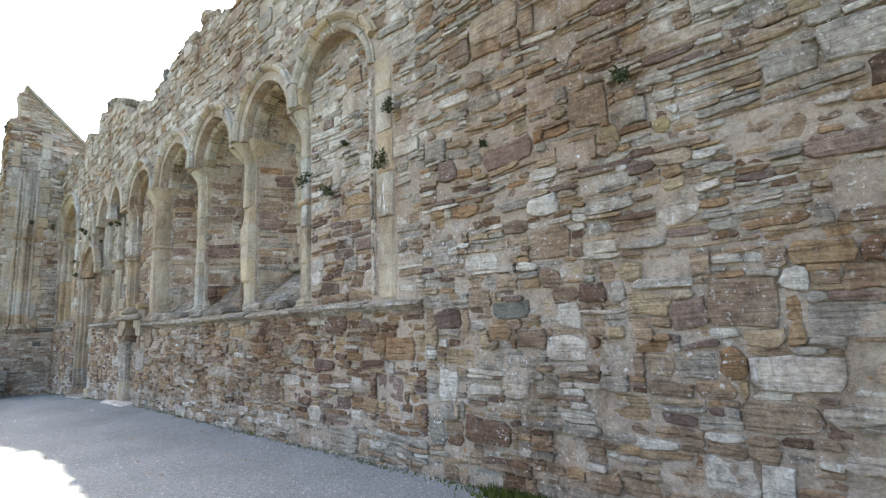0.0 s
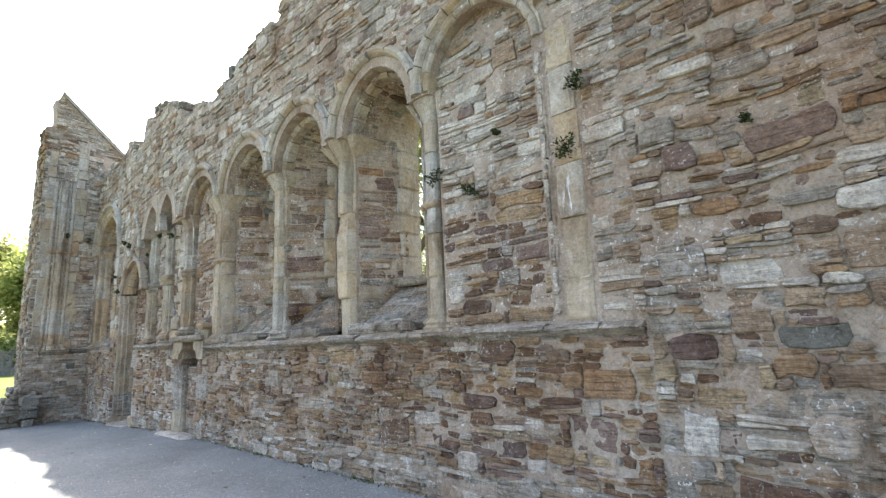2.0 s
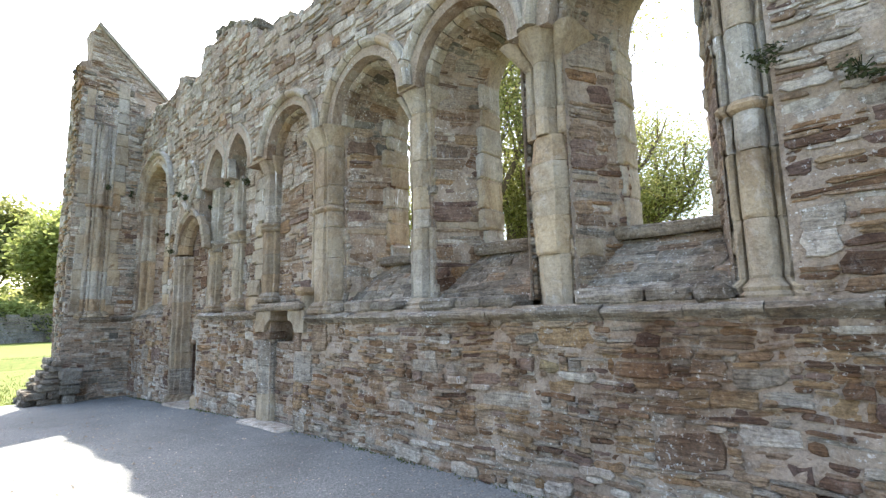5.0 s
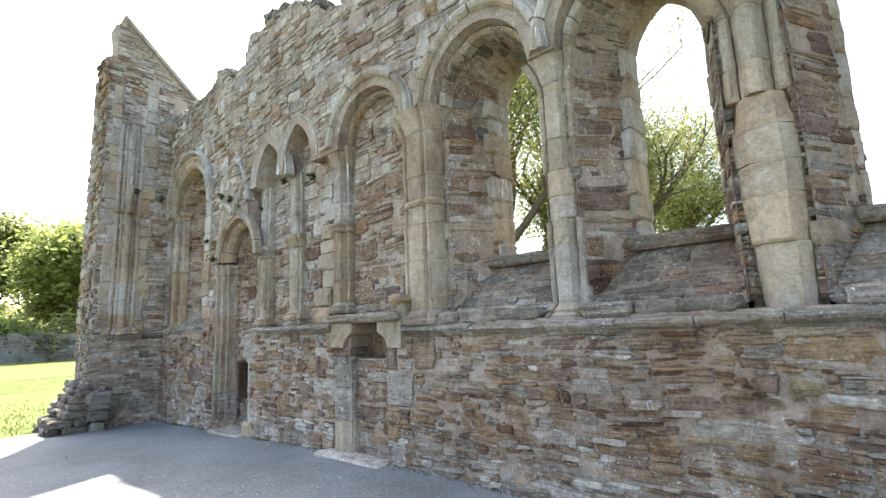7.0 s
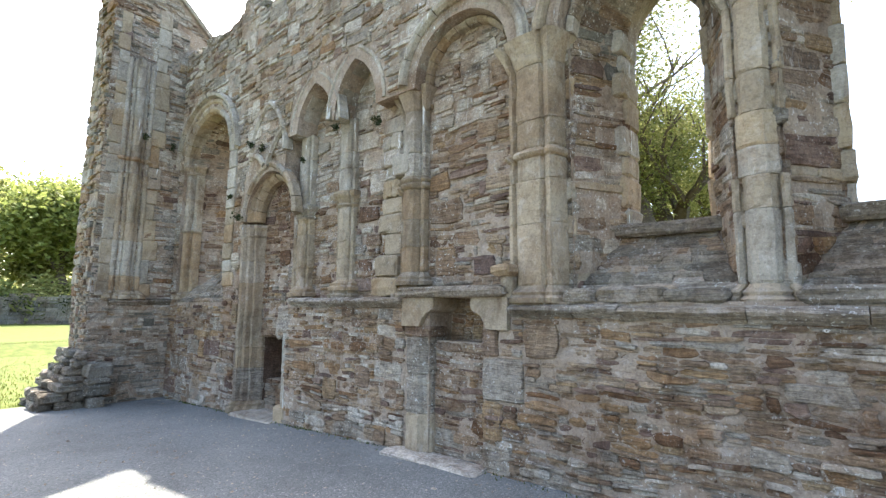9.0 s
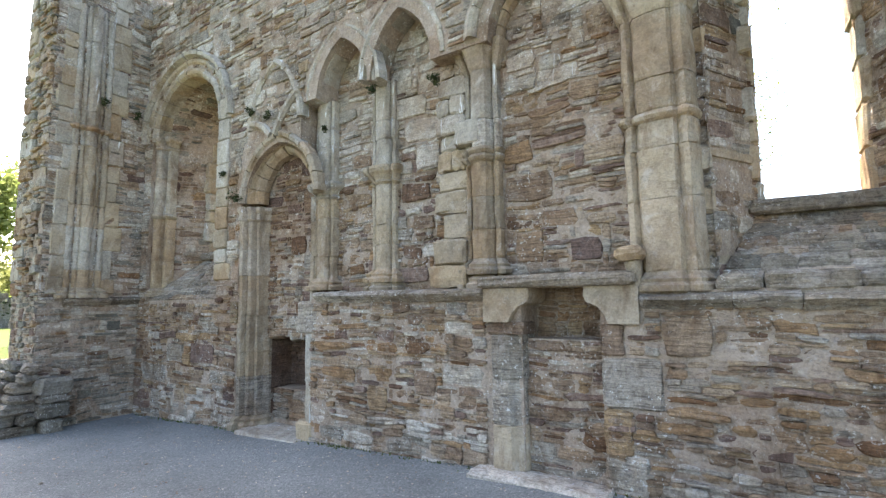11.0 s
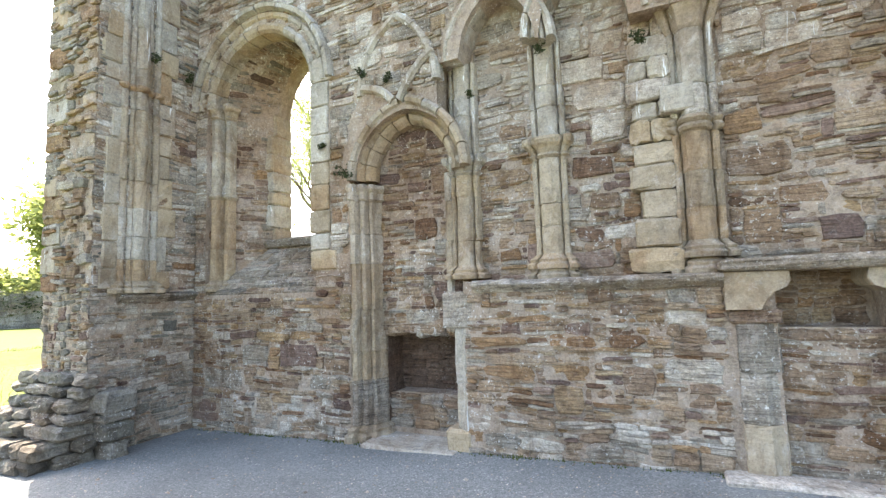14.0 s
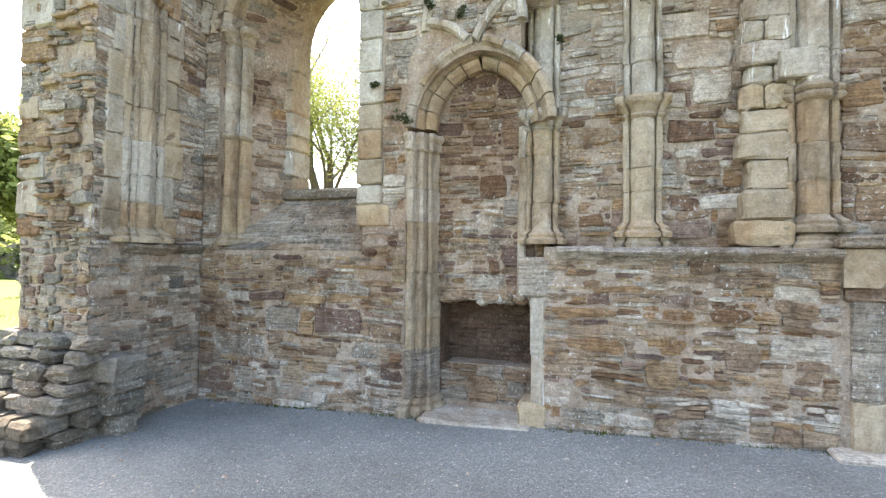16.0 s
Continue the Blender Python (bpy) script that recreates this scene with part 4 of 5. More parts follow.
def cluster(cx, y, spec, back, stages, label, name="shaft_cluster", place=None, section=None):
    """stages: (kind, z0, z1 or profile, mats)."""
    e = empty(name, label=label, category="pillar", group="wall shafts")
    pl = place or on_wall(cx, y)
    sec = section or lobes(spec)
    for kind, z0, z1, mats in stages:
        if kind == "drums":
            course_stack(e, pl, sec, back, z0, z1, rng, mats)
        elif kind == "blocks":
            m = max(abs(a) for a, _ in sec)
            d = max(q for _, q in sec)
            flat = [(-m * 0.95, -0.12), (-m * 0.7, d * 0.25), (-m * 0.32, d * 0.9), (0.0, d * 1.0), (m * 0.3, d * 0.9), (m * 0.68, d * 0.3), (m * 0.95, -0.12)]
            course_stack(e, pl, flat, back, z0, z1, rng, mats, (0.22, 0.45), "worn_block")
        else:
            moulding(e, pl, sec, back, z0, {"base": BASE, "ring": RING, "capital": CAP, "springer": SPRINGER}[kind], mats[0], rng, kind)
    return e


D1, D2 = [DRESSED, DRESSED, WEATHERED], [WEATHERED, WEATHERED, DRESSED]


def three(w, r=0.085, p=0.02, s=0.10):
    w = max(w, r * 1.7 + 0.012)
    return [(-w, r * 0.7, p - s), (0.0, r, p + 0.02), (w, r * 0.7, p - s)]


def faceted(h, r=0.09):
    """A broad flat-fronted shaft between two slim rolls."""
    side = [(1.0, -0.05), (0.97, 0.015), (0.84, 0.035), (0.70, 0.02), (0.62, -0.02), (0.54, 0.04), (0.40, r * 0.85), (0.18, r)]
    return [(-h * a, d) for a, d in side] + [(h * a, d) for a, d in reversed(side)]


cluster(-6.02, 0.24, None, -0.5, [("base", 1.77, 0, D1), ("drums", 1.95, 3.28, D1), ("ring", 3.28, 0, D1), ("drums", 3.38, 4.42, D2), ("springer", 4.42, 0, D2)], "slender clustered shaft of pale dressed stone with a ring", section=faceted(0.185))
cluster(-9.77, 0.28, None, -0.6, [("base", 1.77, 0, D1), ("drums", 1.95, 2.85, D1), ("blocks", 2.85, 3.4, D2), ("drums", 3.4, 4.42, D2), ("springer", 4.42, 0, D2)], "clustered stone shaft, its middle worn to plain blocks", section=faceted(0.21, 0.11))
# the pier between the second and third lancet: a corbelled, patched shaft
bc = empty("shaft_cluster", label="bulging patched stone shaft carried on a tapering corbel", category="pillar", group="wall shafts")
pl = on_wall(-7.87, 0.34)
flat = lambda w, d: [(-w, -0.16), (-w * 0.75, d * 0.3), (-w * 0.4, d), (w * 0.4, d), (w * 0.75, d * 0.3), (w, -0.16)]
course_stack(bc, pl, flat(0.24, 0.10), -0.7, 1.70, 2.32, rng, [DRESSED], (0.6, 0.7), "corbel", (0.92, 1.08), 0.012)
course_stack(bc, pl, flat(0.30, 0.17), -0.7, 2.32, 2.72, rng, [DRESSED], (0.4, 0.42), "corbel", (0.85, 1.0))
course_stack(bc, pl, flat(0.30, 0.16), -0.7, 2.72, 3.3, rng, [DRESSED], (0.26, 0.32), "worn_block")
course_stack(bc, pl, flat(0.29, 0.14), -0.7, 3.3, 3.6, rng, [DRESSED], (0.3, 0.32), "worn_block", (1.0, 0.8))
course_stack(bc, pl, lobes(three(0.19, 0.09, 0.06, 0.06)), -0.7, 3.6, 4.42, rng, D1)
moulding(bc, pl, lobes(three(0.19, 0.09, 0.06, 0.06)), -0.7, 4.42, [(0.0, 0.0), (0.08, 0.05), (0.18, 0.12), (0.30, 0.20)], DRESSED, rng, "springer")
cluster(-11.77, 0.14, None, -0.3, [("base", 1.79, 0, D1), ("drums", 1.97, 3.36, [DRESSED]), ("ring", 3.36, 0, [DRESSED]), ("drums", 3.46, 4.42, D1), ("springer", 4.42, 0, D1)], "broad clustered shaft of honey-coloured dressed stone",
        section=[(a * 0.86, d) for a, d in ((-0.44, -0.03), (-0.41, 0.04), (-0.36, 0.05), (-0.31, 0.0), (-0.27, 0.07), (-0.1, 0.11), (0.08, 0.11), (0.12, 0.06), (0.17, 0.10), (0.22, 0.11), (0.26, 0.06), (0.29, 0.0), (0.31, -0.1))])
broken = cluster(-13.75, 0.24, None, -0.3, [("base", 1.86, 0, [DRESSED]), ("base", 2.02, 0, [DRESSED]), ("drums", 2.2, 3.32, [DRESSED]), ("ring", 3.32, 0, [DRESSED]), ("ring", 3.40, 0, [DRESSED]), ("drums", 3.5, 4.42, [WEATHERED, PALE]), ("springer", 4.42, 0, [WEATHERED])],
                 "broken clustered shaft with moulded base, ring and pale patched upper stones", section=faceted(0.225, 0.12))
z = 1.88
while z < 4.5:
    h = rng.uniform(0.14, 0.34)
    x0, y0 = -14.42 + rng.uniform(-0.05, 0.06) + (0.05 if z > 2.3 else 0.0), (0.12 if z < 2.15 else 0.19) + rng.uniform(-0.02, 0.03)
    m = x0 + rng.uniform(0.16, 0.3)
    for a, b, dy in ((x0, m, 0.04), (m, -13.94, 0.0)) if rng.random() < 0.6 else ((x0, -13.94, 0.01),):
        v, f = worn_block(a + 0.002, b - 0.002, y0 + dy, 0.43, z + 0.002, z + h - 0.002, rng, 0.028, 0.014)
        part("worn_block", v, f, rng.choice([DRESSED] if z < 3.4 else [WEATHERED, WEATHERED, PALE]), broken)
    z += h
v, f = worn_block(-14.06, -13.74, 0.115, 0.3, 3.56, 3.84, rng, 0.012, 0.004)
part("patch_block", v, f, WEATHERED, broken, "clean pale grey replacement block")
cluster(-15.31, 0.34, None, -0.2, [("base", 1.86, 0, [DRESSED]), ("base", 1.98, 0, [DRESSED]), ("drums", 2.14, 3.3, [DRESSED]), ("capital", 3.3, 0, [DRESSED]), ("drums", 3.55, 4.75, [WEATHERED])], "triple shaft with moulded base and capital", section=faceted(0.205))
cluster(-16.40, 0.30, None, -0.2, [("base", 1.9, 0, D1), ("drums", 2.06, 3.22, [DRESSED]), ("capital", 3.22, 0, [WEATHERED]), ("drums", 3.47, 4.7, [WEATHERED])], "triple shaft beside the blocked doorway", section=faceted(0.185))
# plain pilaster right of the blocked arch
pil = empty("pilaster", label="plain pilaster of large pale dressed blocks", category="pillar")
course_stack(pil, on_wall(-4.06, 0.03), [(-0.155, 0.0), (-0.12, 0.05), (0.09, 0.055), (0.13, 0.04), (0.15, 0.0)], -0.2, 1.8, 4.72, rng, D1, (0.28, 0.6), "worn_block", rough=0.015)

# jambs of the end window and of the doorway
jl = cluster(-20.78, 0.16, three(0.12, 0.075), -0.2, [("base", 1.86, 0, D1), ("drums", 2.04, 3.36, D1), ("ring", 3.36, 0, D1), ("drums", 3.46, 4.72, D2), ("capital", 4.72, 0, D2)], "jamb shaft of the end window with a ring")
quoin = empty("window_jamb", label="large dressed quoins edging the end window", category="jamb", kind="structure")
z = 2.1
while z < 4.85:
    h = rng.uniform(0.24, 0.42)
    v, f = worn_block(-18.66, -18.32 + rng.uniform(-0.06, 0.12), -0.035 + rng.uniform(-0.015, 0.015), 0.5, z + 0.004, z + h - 0.004, rng, 0.02, 0.008)
    part("quoin", v, f, rng.choice(D2), quoin)
    z += h
DJ = [(a * 0.74, d) for a, d in ((-0.22, 0.0), (-0.19, 0.05), (-0.13, 0.07), (-0.08, 0.05), (-0.055, -0.03), (-0.02, -0.02), (0.02, 0.0), (0.06, -0.03), (0.08, -0.12), (0.12, -0.10), (0.16, -0.12), (0.18, -0.22), (0.24, -0.3))]
course_stack(door, on_wall(-17.85, 0.05), DJ, -0.4, 0.02, 3.02, rng, [DRESSED, GREY, WEATHERED], (0.35, 0.75), "jamb_stone")
moulding(door, on_wall(-17.85, 0.05), DJ, -0.4, -0.22, [(0.0, 0.09), (0.12, 0.09), (0.16, 0.05), (0.2, 0.06), (0.24, 0.0)], DRESSED, rng, "jamb_base")
moulding(door, on_wall(-17.85, 0.05), DJ, -0.4, 3.02, [(0.0, 0.0), (0.03, 0.03), (0.12, 0.02), (0.18, 0.05), (0.23, 0.04)], WEATHERED, rng, "jamb_capital")
course_stack(door, on_wall(-16.64, 0.30), [(-0.05, -0.05), (-0.04, 0.02), (0.0, 0.05), (0.04, 0.03), (0.06, 0.0)], -0.15, 1.24, 3.3, rng, D1, (0.35, 0.75), "jamb_stone")
v, f = worn_block(-16.63, -16.2, -0.01, 0.36, 1.30, 1.74, rng, 0.03, 0.014)
part("jamb_stone", v, f, GREY, door)
course_stack(door, on_wall(-16.41, 0.06), [(-0.09, -0.1), (-0.07, 0.02), (-0.03, 0.05), (0.03, 0.04), (0.07, 0.06), (0.11, 0.03), (0.13, -0.06)], -0.3, 0.1, 1.3, rng, [GREY, WEATHERED], (0.35, 0.6), "jamb_stone")
v, f = worn_block(-16.62, -16.28, -0.02, 0.5, -0.25, 0.12, rng, 0.03, 0.012)
part("jamb_base", v, f, DRESSED, door)
v, f = worn_block(-18.16, -17.985, -0.035, 0.2, 1.42, 1.76, rng, 0.015, 0.006)
part("jamb_stone", v, f, LICHEN, door, "small honey-yellow block beside the jamb")
v, f = worn_block(-17.75, -16.45, -0.2, 0.9, -0.5, -0.115, rng, 0.03, 0.012)
part("threshold", v, f, WEATHERED, door, "worn pale threshold slab")
# back, soffit and side of the low hole are all very dark brown stone
stone_field(door, lambda u, v, w: (u, 0.80 - w, v), (-17.7, -16.44), (0.15, 1.3), lambda us, v: us < 99, 131, (0.08, 0.16), (0.15, 0.4), mats=((DARK_BROWN, 1.0),), near=(-17.0, 0.7))
stone_field(door, lambda u, v, w: (u, 0.46 - w, v), (-17.7, -16.44), (-0.2, 0.42), lambda us, v: us < 99, 132, (0.10, 0.18), (0.2, 0.4), mats=((GREY, 0.5), (BROWN, 0.5)), near=(-17.0, 0.0))
v, f = box(-17.6, -16.35, 0.47, 0.9, -0.3, 0.41)
part("hole_ledge", v, f, MORTAR, door)
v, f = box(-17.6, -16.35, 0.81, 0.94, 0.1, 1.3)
part("hole_back", v, f, DARK_BROWN, door)
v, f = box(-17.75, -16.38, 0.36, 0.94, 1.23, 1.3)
part("hole_soffit", v, f, DARK_BROWN, door)

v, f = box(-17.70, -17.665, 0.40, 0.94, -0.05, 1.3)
part("hole_side", v, f, DARK_BROWN, door)
x = -17.66
while x < -16.5:
    L = rng.uniform(0.08, 0.2)
    v, f = worn_block(x, x + L, 0.32, 0.6, 1.24 - rng.uniform(0.02, 0.09), 1.32, rng, 0.03, 0.015)
    part("ragged_stone", v, f, rng.choice([PALE, BROWN, GREY]), door)
    x += L

# broken tracery arch over the doorway
gab = empty("tracery_arch", label="broken trefoil tracery arch of weathered grey stone", category="arch")
voussoirs(gab, GABLE, [(0.0, -0.1), (0.0, 0.02), (0.04, 0.06), (0.09, 0.05), (0.12, 0.01), (0.12, -0.1)], 4, WEATHERED, rng)


def strut(parent, p, q, r, mat, y=-0.03):
    d = Vector((q[0] - p[0], 0, q[1] - p[1]))
    s = Vector((-d.z, 0, d.x)).normalized()
    V, F = [], []
    for k in range(5):
        c = Vector((p[0], y, p[1])) + d * (k / 4) + s * 0.06 * math.sin(math.pi * k / 4)
        for a, b in ((-r, 0.12), (-r, -0.01), (-r * 0.5, -0.05), (r * 0.5, -0.05), (r, -0.01), (r, 0.12)):
            V.append(c + s * (a + rng.uniform(-0.006, 0.006)) + Vector((0, b, 0)))
    for k in range(4):
        for i in range(6):
            j = (i + 1) % 6
            F.append((k * 6 + i, k * 6 + j, k * 6 + 6 + j, k * 6 + 6 + i))
    F += [tuple(range(6)), tuple(range(24, 30))]
    part("tracery_bar", V, F, mat, parent)


strut(gab, (-17.72, 4.55), (-17.25, 4.28), 0.06, WEATHERED)
strut(gab, (-17.15, 4.28), (-16.66, 4.85), 0.06, WEATHERED)

# ---- string course ----
string = empty("string_course", label="weathered projecting string course below the windows", category="ledge", kind="structure")
STRING = [(0.05, -0.03), (-0.02, -0.03), (-0.05, 0.0), (-0.10, 0.035), (-0.12, 0.06), (-0.11, 0.085), (-0.05, 0.105), (0.05, 0.12)]


def string_run(x0, x1, z, parent, flip=None):
    x = x0
    while x < x1 - 0.02:
        L = rng.uniform(0.45, 1.1)
        if x1 - (x + L) < 0.3:
            L = x1 - x
        jy, jz = rng.uniform(-0.015, 0.02), rng.uniform(-0.012, 0.012)
        V, F = [], []
        m = 6
        for k in range(m):
            xx = x + 0.004 + (L - 0.008) * k / (m - 1)
            for a, b in STRING:
                p = (xx, a + jy + rng.uniform(-0.010, 0.010), z + b + jz + rng.uniform(-0.008, 0.008))
                V.append(flip(p) if flip else p)
        n = len(STRING)
        for k in range(m - 1):
            for i in range(n):
                j = (i + 1) % n
                F.append((k * n + i, k * n + j, k * n + n + j, k * n + n + i))
        F += [tuple(range(n)), tuple(range((m - 1) * n, m * n))]
        part("string_stone", V, F, rng.choice([LEDGESTONE, LEDGESTONE, GREY]), parent)
        x += L


string_run(-16.2, -13.62, 1.745, string)
string_run(-12.05, -3.52, 1.665, string)
# row of weathered blocks on the string course under the lancets
for x0, x1 in ((-11.45, -9.98), (-9.56, -8.15), (-7.5, -6.2)):
    x = x0
    while x < x1 - 0.05:
        L = min(rng.uniform(0.3, 0.65), x1 - x)
        v, f = worn_block(x + 0.005, x + L - 0.005, -0.03 + rng.uniform(-0.02, 0.02), 0.35, 1.78, 1.88 + rng.uniform(0, 0.08), rng, 0.03, 0.014)
        part("sill_block", v, f, rng.choice([LEDGESTONE, GREY, LEDGESTONE]), string)
        x += L

# ---- square niche under the string course ----
niche = empty("wall_niche", label="square wall niche with a stone lintel on rounded corbels", category="niche")
v, f = worn_block(-13.66, -12.06, -0.14, 0.36, 1.855, 1.975, rng, 0.03, 0.012)
part("lintel", v, f, LEDGESTONE, niche)


def corbel(x_in, x_out, name):
    """A block rounded off below on its inner side."""
    s = 1 if x_in > x_out else -1
    w = abs(x_in - x_out)
    prof = [(0, 1.5), (w * 0.55, 1.5), (w * 0.62, 1.58), (w * 0.75, 1.66), (w * 0.93, 1.70), (w, 1.76), (w * 0.98, 1.852), (0, 1.852)]
    V = []
    for y in (-0.07, -0.05, 0.4):
        k = 0.985 if y == -0.07 else 1.0
        V += [(x_out + s * a * k + rng.uniform(-0.006, 0.006), y + rng.uniform(-0.006, 0.006), z) for a, z in prof]
    n = len(prof)
    F = [tuple(range(n)), tuple(range(2 * n, 3 * n))]
    for q in range(2):
        F += [(q * n + i, q * n + (i + 1) % n, q * n + n + (i + 1) % n, q * n + n + i) for i in range(n)]
    part(name, V, F, DRESSED, niche)


corbel(-13.10, -13.62, "corbel")
corbel(-12.56, -12.06, "corbel")
v, f = worn_block(-13.60, -13.18, -0.05, 0.3, 1.37, 1.498, rng, 0.02, 0.01)
part("pad_stone", v, f, BROWN, niche)
course_stack(niche, on_wall(-13.38, 0.0), [(-0.17, 0.0), (-0.16, 0.05), (-0.06, 0.07), (0.04, 0.06), (0.10, 0.02), (0.15, 0.0), (0.18, -0.05)], -0.3, -0.05, 1.37, rng, [DRESSED, GREY], (0.4, 0.75), "jamb_stone", rough=0.012)
for (a, b, z0, z1, mt) in ((-12.42, -12.22, 1.2, 1.5, BROWN), (-12.42, -11.9, 0.74, 1.19, GREY), (-12.42, -12.17, 0.32, 0.73, OCHRE), (-12.42, -12.05, -0.1, 0.31, GREY)):
    v, f = worn_block(a, b, -0.03, 0.3, z0, z1, rng, 0.025, 0.012)
    part("jamb_stone", v, f, mt, niche)
stone_field(niche, lambda u, v, w: (u, 0.42 - w, v), (-13.2, -12.44), (1.33, 1.86), lambda us, v: us < 99, 141, (0.08, 0.16), (0.15, 0.3), mats=((BROWN, 0.6), (OCHRE, 0.4)), near=(-12.8, 1.6))
v, f = box(-13.24, -12.40, 0.425, 0.9, 1.3, 1.87)
part("niche_back", v, f, MORTAR, niche)
v, f = worn_block(-13.75, -12.35, -0.30, 0.1, -0.3, 0.025, rng, 0.03, 0.015)
part("footing_slab", v, f, PALE, niche)
# moulded bracket beside the broad shaft
br = empty("wall_bracket", label="broken moulded stone bracket beside the broad shaft", category="bracket")
v, f = worn_block(-12.24, -12.0, -0.14, 0.2, 2.08, 2.2, rng, 0.03, 0.01)
part("bracket_top", v, f, DRESSED, br)
course_stack(br, on_wall(-12.1, 0.0), [(-0.07, 0.0), (-0.03, 0.06), (0.03, 0.06), (0.07, 0.0)], -0.1, 1.79, 2.08, rng, [DRESSED], (0.3, 0.32), "bracket_stem", (0.8, 1.0))
# ---- respond and ledge on the end pier ----
pier_place = lambda a, d, z: (PX + d, -0.95 + a, z)
cluster(0, 0, [(-0.24, 0.06, 0.0), (-0.12, 0.05, 0.0), (0.0, 0.095, 0.03), (0.12, 0.05, 0.0), (0.24, 0.06, 0.0)], -0.15, [("base", 1.86, 0, D1), ("drums", 2.04, 4.85, D1), ("ring", 4.85, 0, D1), ("drums", 4.95, 7.2, [WEATHERED])], "tall vaulting shaft on the end pier", place=pier_place)
string_run(-1.22, 0.0, 1.76, pier, flip=lambda p: (PX - p[1], p[0], p[2]))
for side, wmin, wmax in ((-1, 0.12, 0.3), (1, 0.15, 0.35)):
    z = 1.92
    while z < 8.2:
        h = rng.uniform(0.26, 0.55)
        a = -0.95 + side * 0.27
        b = a + side * rng.uniform(wmin, wmax)
        b = max(PY - 0.02, b)
        v, f = worn_block(PX - 0.2, PX + 0.035, min(a, b), max(a, b), z + 0.004, z + h - 0.004, rng, 0.02, 0.008)
        part("ashlar", v, f, rng.choice(D1), pier)
        z += h
z = 1.9
while z < 8.6:
    h = rng.uniform(0.22, 0.45)
    v, f = worn_block(PB - 0.06, PB + rng.uniform(0.3, 0.5), PY - 0.05, PY + 0.4, z + 0.004, z + h - 0.004, rng, 0.03, 0.012)
    part("quoin", v, f, rng.choice([DRESSED, WEATHERED, GREY, OCHRE]), pier)
    z += h
V, F = [], []
for y, zz in ((-1.2, 10.46), (0.8, 8.6)):
    for x in (PB - 0.05, -21.62):
        V += [(x, y, zz), (x, y + 0.03, zz + 0.1)]
part("coping", V, [(0, 1, 3, 2), (4, 6, 7, 5), (0, 4, 5, 1), (2, 3, 7, 6), (1, 5, 7, 3), (0, 2, 6, 4)], WEATHERED, pier, "thin sloping roof-crease coping")

# ---- ragged wall top ----
tops = empty("wall_top", label="ragged broken wall top of loose weathered stones", category="wall", kind="structure")
x = -21.0
while x < 2.0:
    L = rng.uniform(0.18, 0.5)
    for y0 in (0.0, 0.42, 0.84):
        t = float(top_at(x + L / 2)) - 0.12
        h = rng.uniform(0.10, 0.26) + (0.14 if noise.noise(Vector((x * 1.1, y0, 2))) > 0.15 else 0.0)
        v, f = worn_block(x, x + L * rng.uniform(0.9, 1.05), y0 + rng.uniform(-0.03, 0.05), y0 + 0.40, t, t + h, rng, 0.05, 0.03)
        part("top_stone", v, f, rng.choice([GREY, WEATHERED, DARKSTONE]), tops)
    x += L

# ---- tumbled rubble stack at the foot of the end pier ----
def rubble_stack():
    rng = random.Random(77)
    e = tagged(new("rubble_stack"), "dry pile of dark mossy squared rubble beside the end pier", "rubble")
    z = -0.33
    layer = 0
    while z < 0.72:
        h = rng.uniform(0.10, 0.19)
        front = -2.25 + 0.6 * max(0.0, z + 0.3) + rng.uniform(-0.06, 0.06)
        right = -20.93 - 0.1 * (z + 0.3) + rng.uniform(-0.04, 0.04)
        y = PY + 0.05
        while y > front + 0.1:
            L = min(rng.uniform(0.22, 0.5), y - front)
            k = (y - front) / (PY - front + 0.01)
            xr = right - 0.35 * (1 - k) + rng.uniform(-0.06, 0.05)
            v, f = worn_block(xr - rng.uniform(0.3, 0.5), xr, y - L + 0.01, y, z + 0.004, z + h, rng, 0.035, 0.022)
            part("rubble_stone", v, f, rng.choice([DARKSTONE, DARKSTONE, GREY]), e)
            y -= L
        x = right - 0.35
        while x > -22.4:
            L = rng.uniform(0.22, 0.5)
            yf = front + rng.uniform(-0.06, 0.08)
            v, f = worn_block(x - L + 0.01, x, yf, yf + rng.uniform(0.5, 0.7), z + 0.004, z + h, rng, 0.035, 0.022)
            part("rubble_stone", v, f, rng.choice([DARKSTONE, DARKSTONE, GREY]), e)
            x -= L
        v, f = worn_block(-22.4, right - 0.3, front + 0.3, PY + 0.06, z, z + h - 0.01, rng, 0.03, 0.02)
        part("rubble_heart", v, f, DARKSTONE, e)
        z += h
    # one column of squared blocks leaning on the pile
    z = -0.34
    for h, w in ((0.27, 0.27), (0.25, 0.42), (0.11, 0.38), (0.28, 0.46)):
        v, f = worn_block(-20.93 - 0.25, -20.93 + 0.2, -1.34 - w / 2, -1.34 + w / 2, z, z + h - 0.006, rng, 0.04, 0.018)
        part("rubble_stone", v, f, DARKSTONE, e)
        z += h


rubble_stack()


# ---- foliage ----
def leaf_cloud(centres, count, size, rng, spread):
    V, F = [], []
    for _ in range(count):
        c = rng.choice(centres)
        p = Vector((rng.gauss(0, spread), rng.gauss(0, spread), rng.gauss(0, spread * 0.7))) + c
        a = Vector((rng.uniform(-1, 1), rng.uniform(-1, 1), rng.uniform(-0.6, 0.6))).normalized()
        b = a.cross(Vector((rng.uniform(-1, 1), rng.uniform(-1, 1), rng.uniform(-1, 1)))).normalized()
        s = size * rng.uniform(0.6, 1.4)
        o = len(V)
        V += [p - a * s, p + b * s * 0.45, p + a * s, p - b * s * 0.45]
        F.append((o, o + 1, o + 2, o + 3))
    return V, F


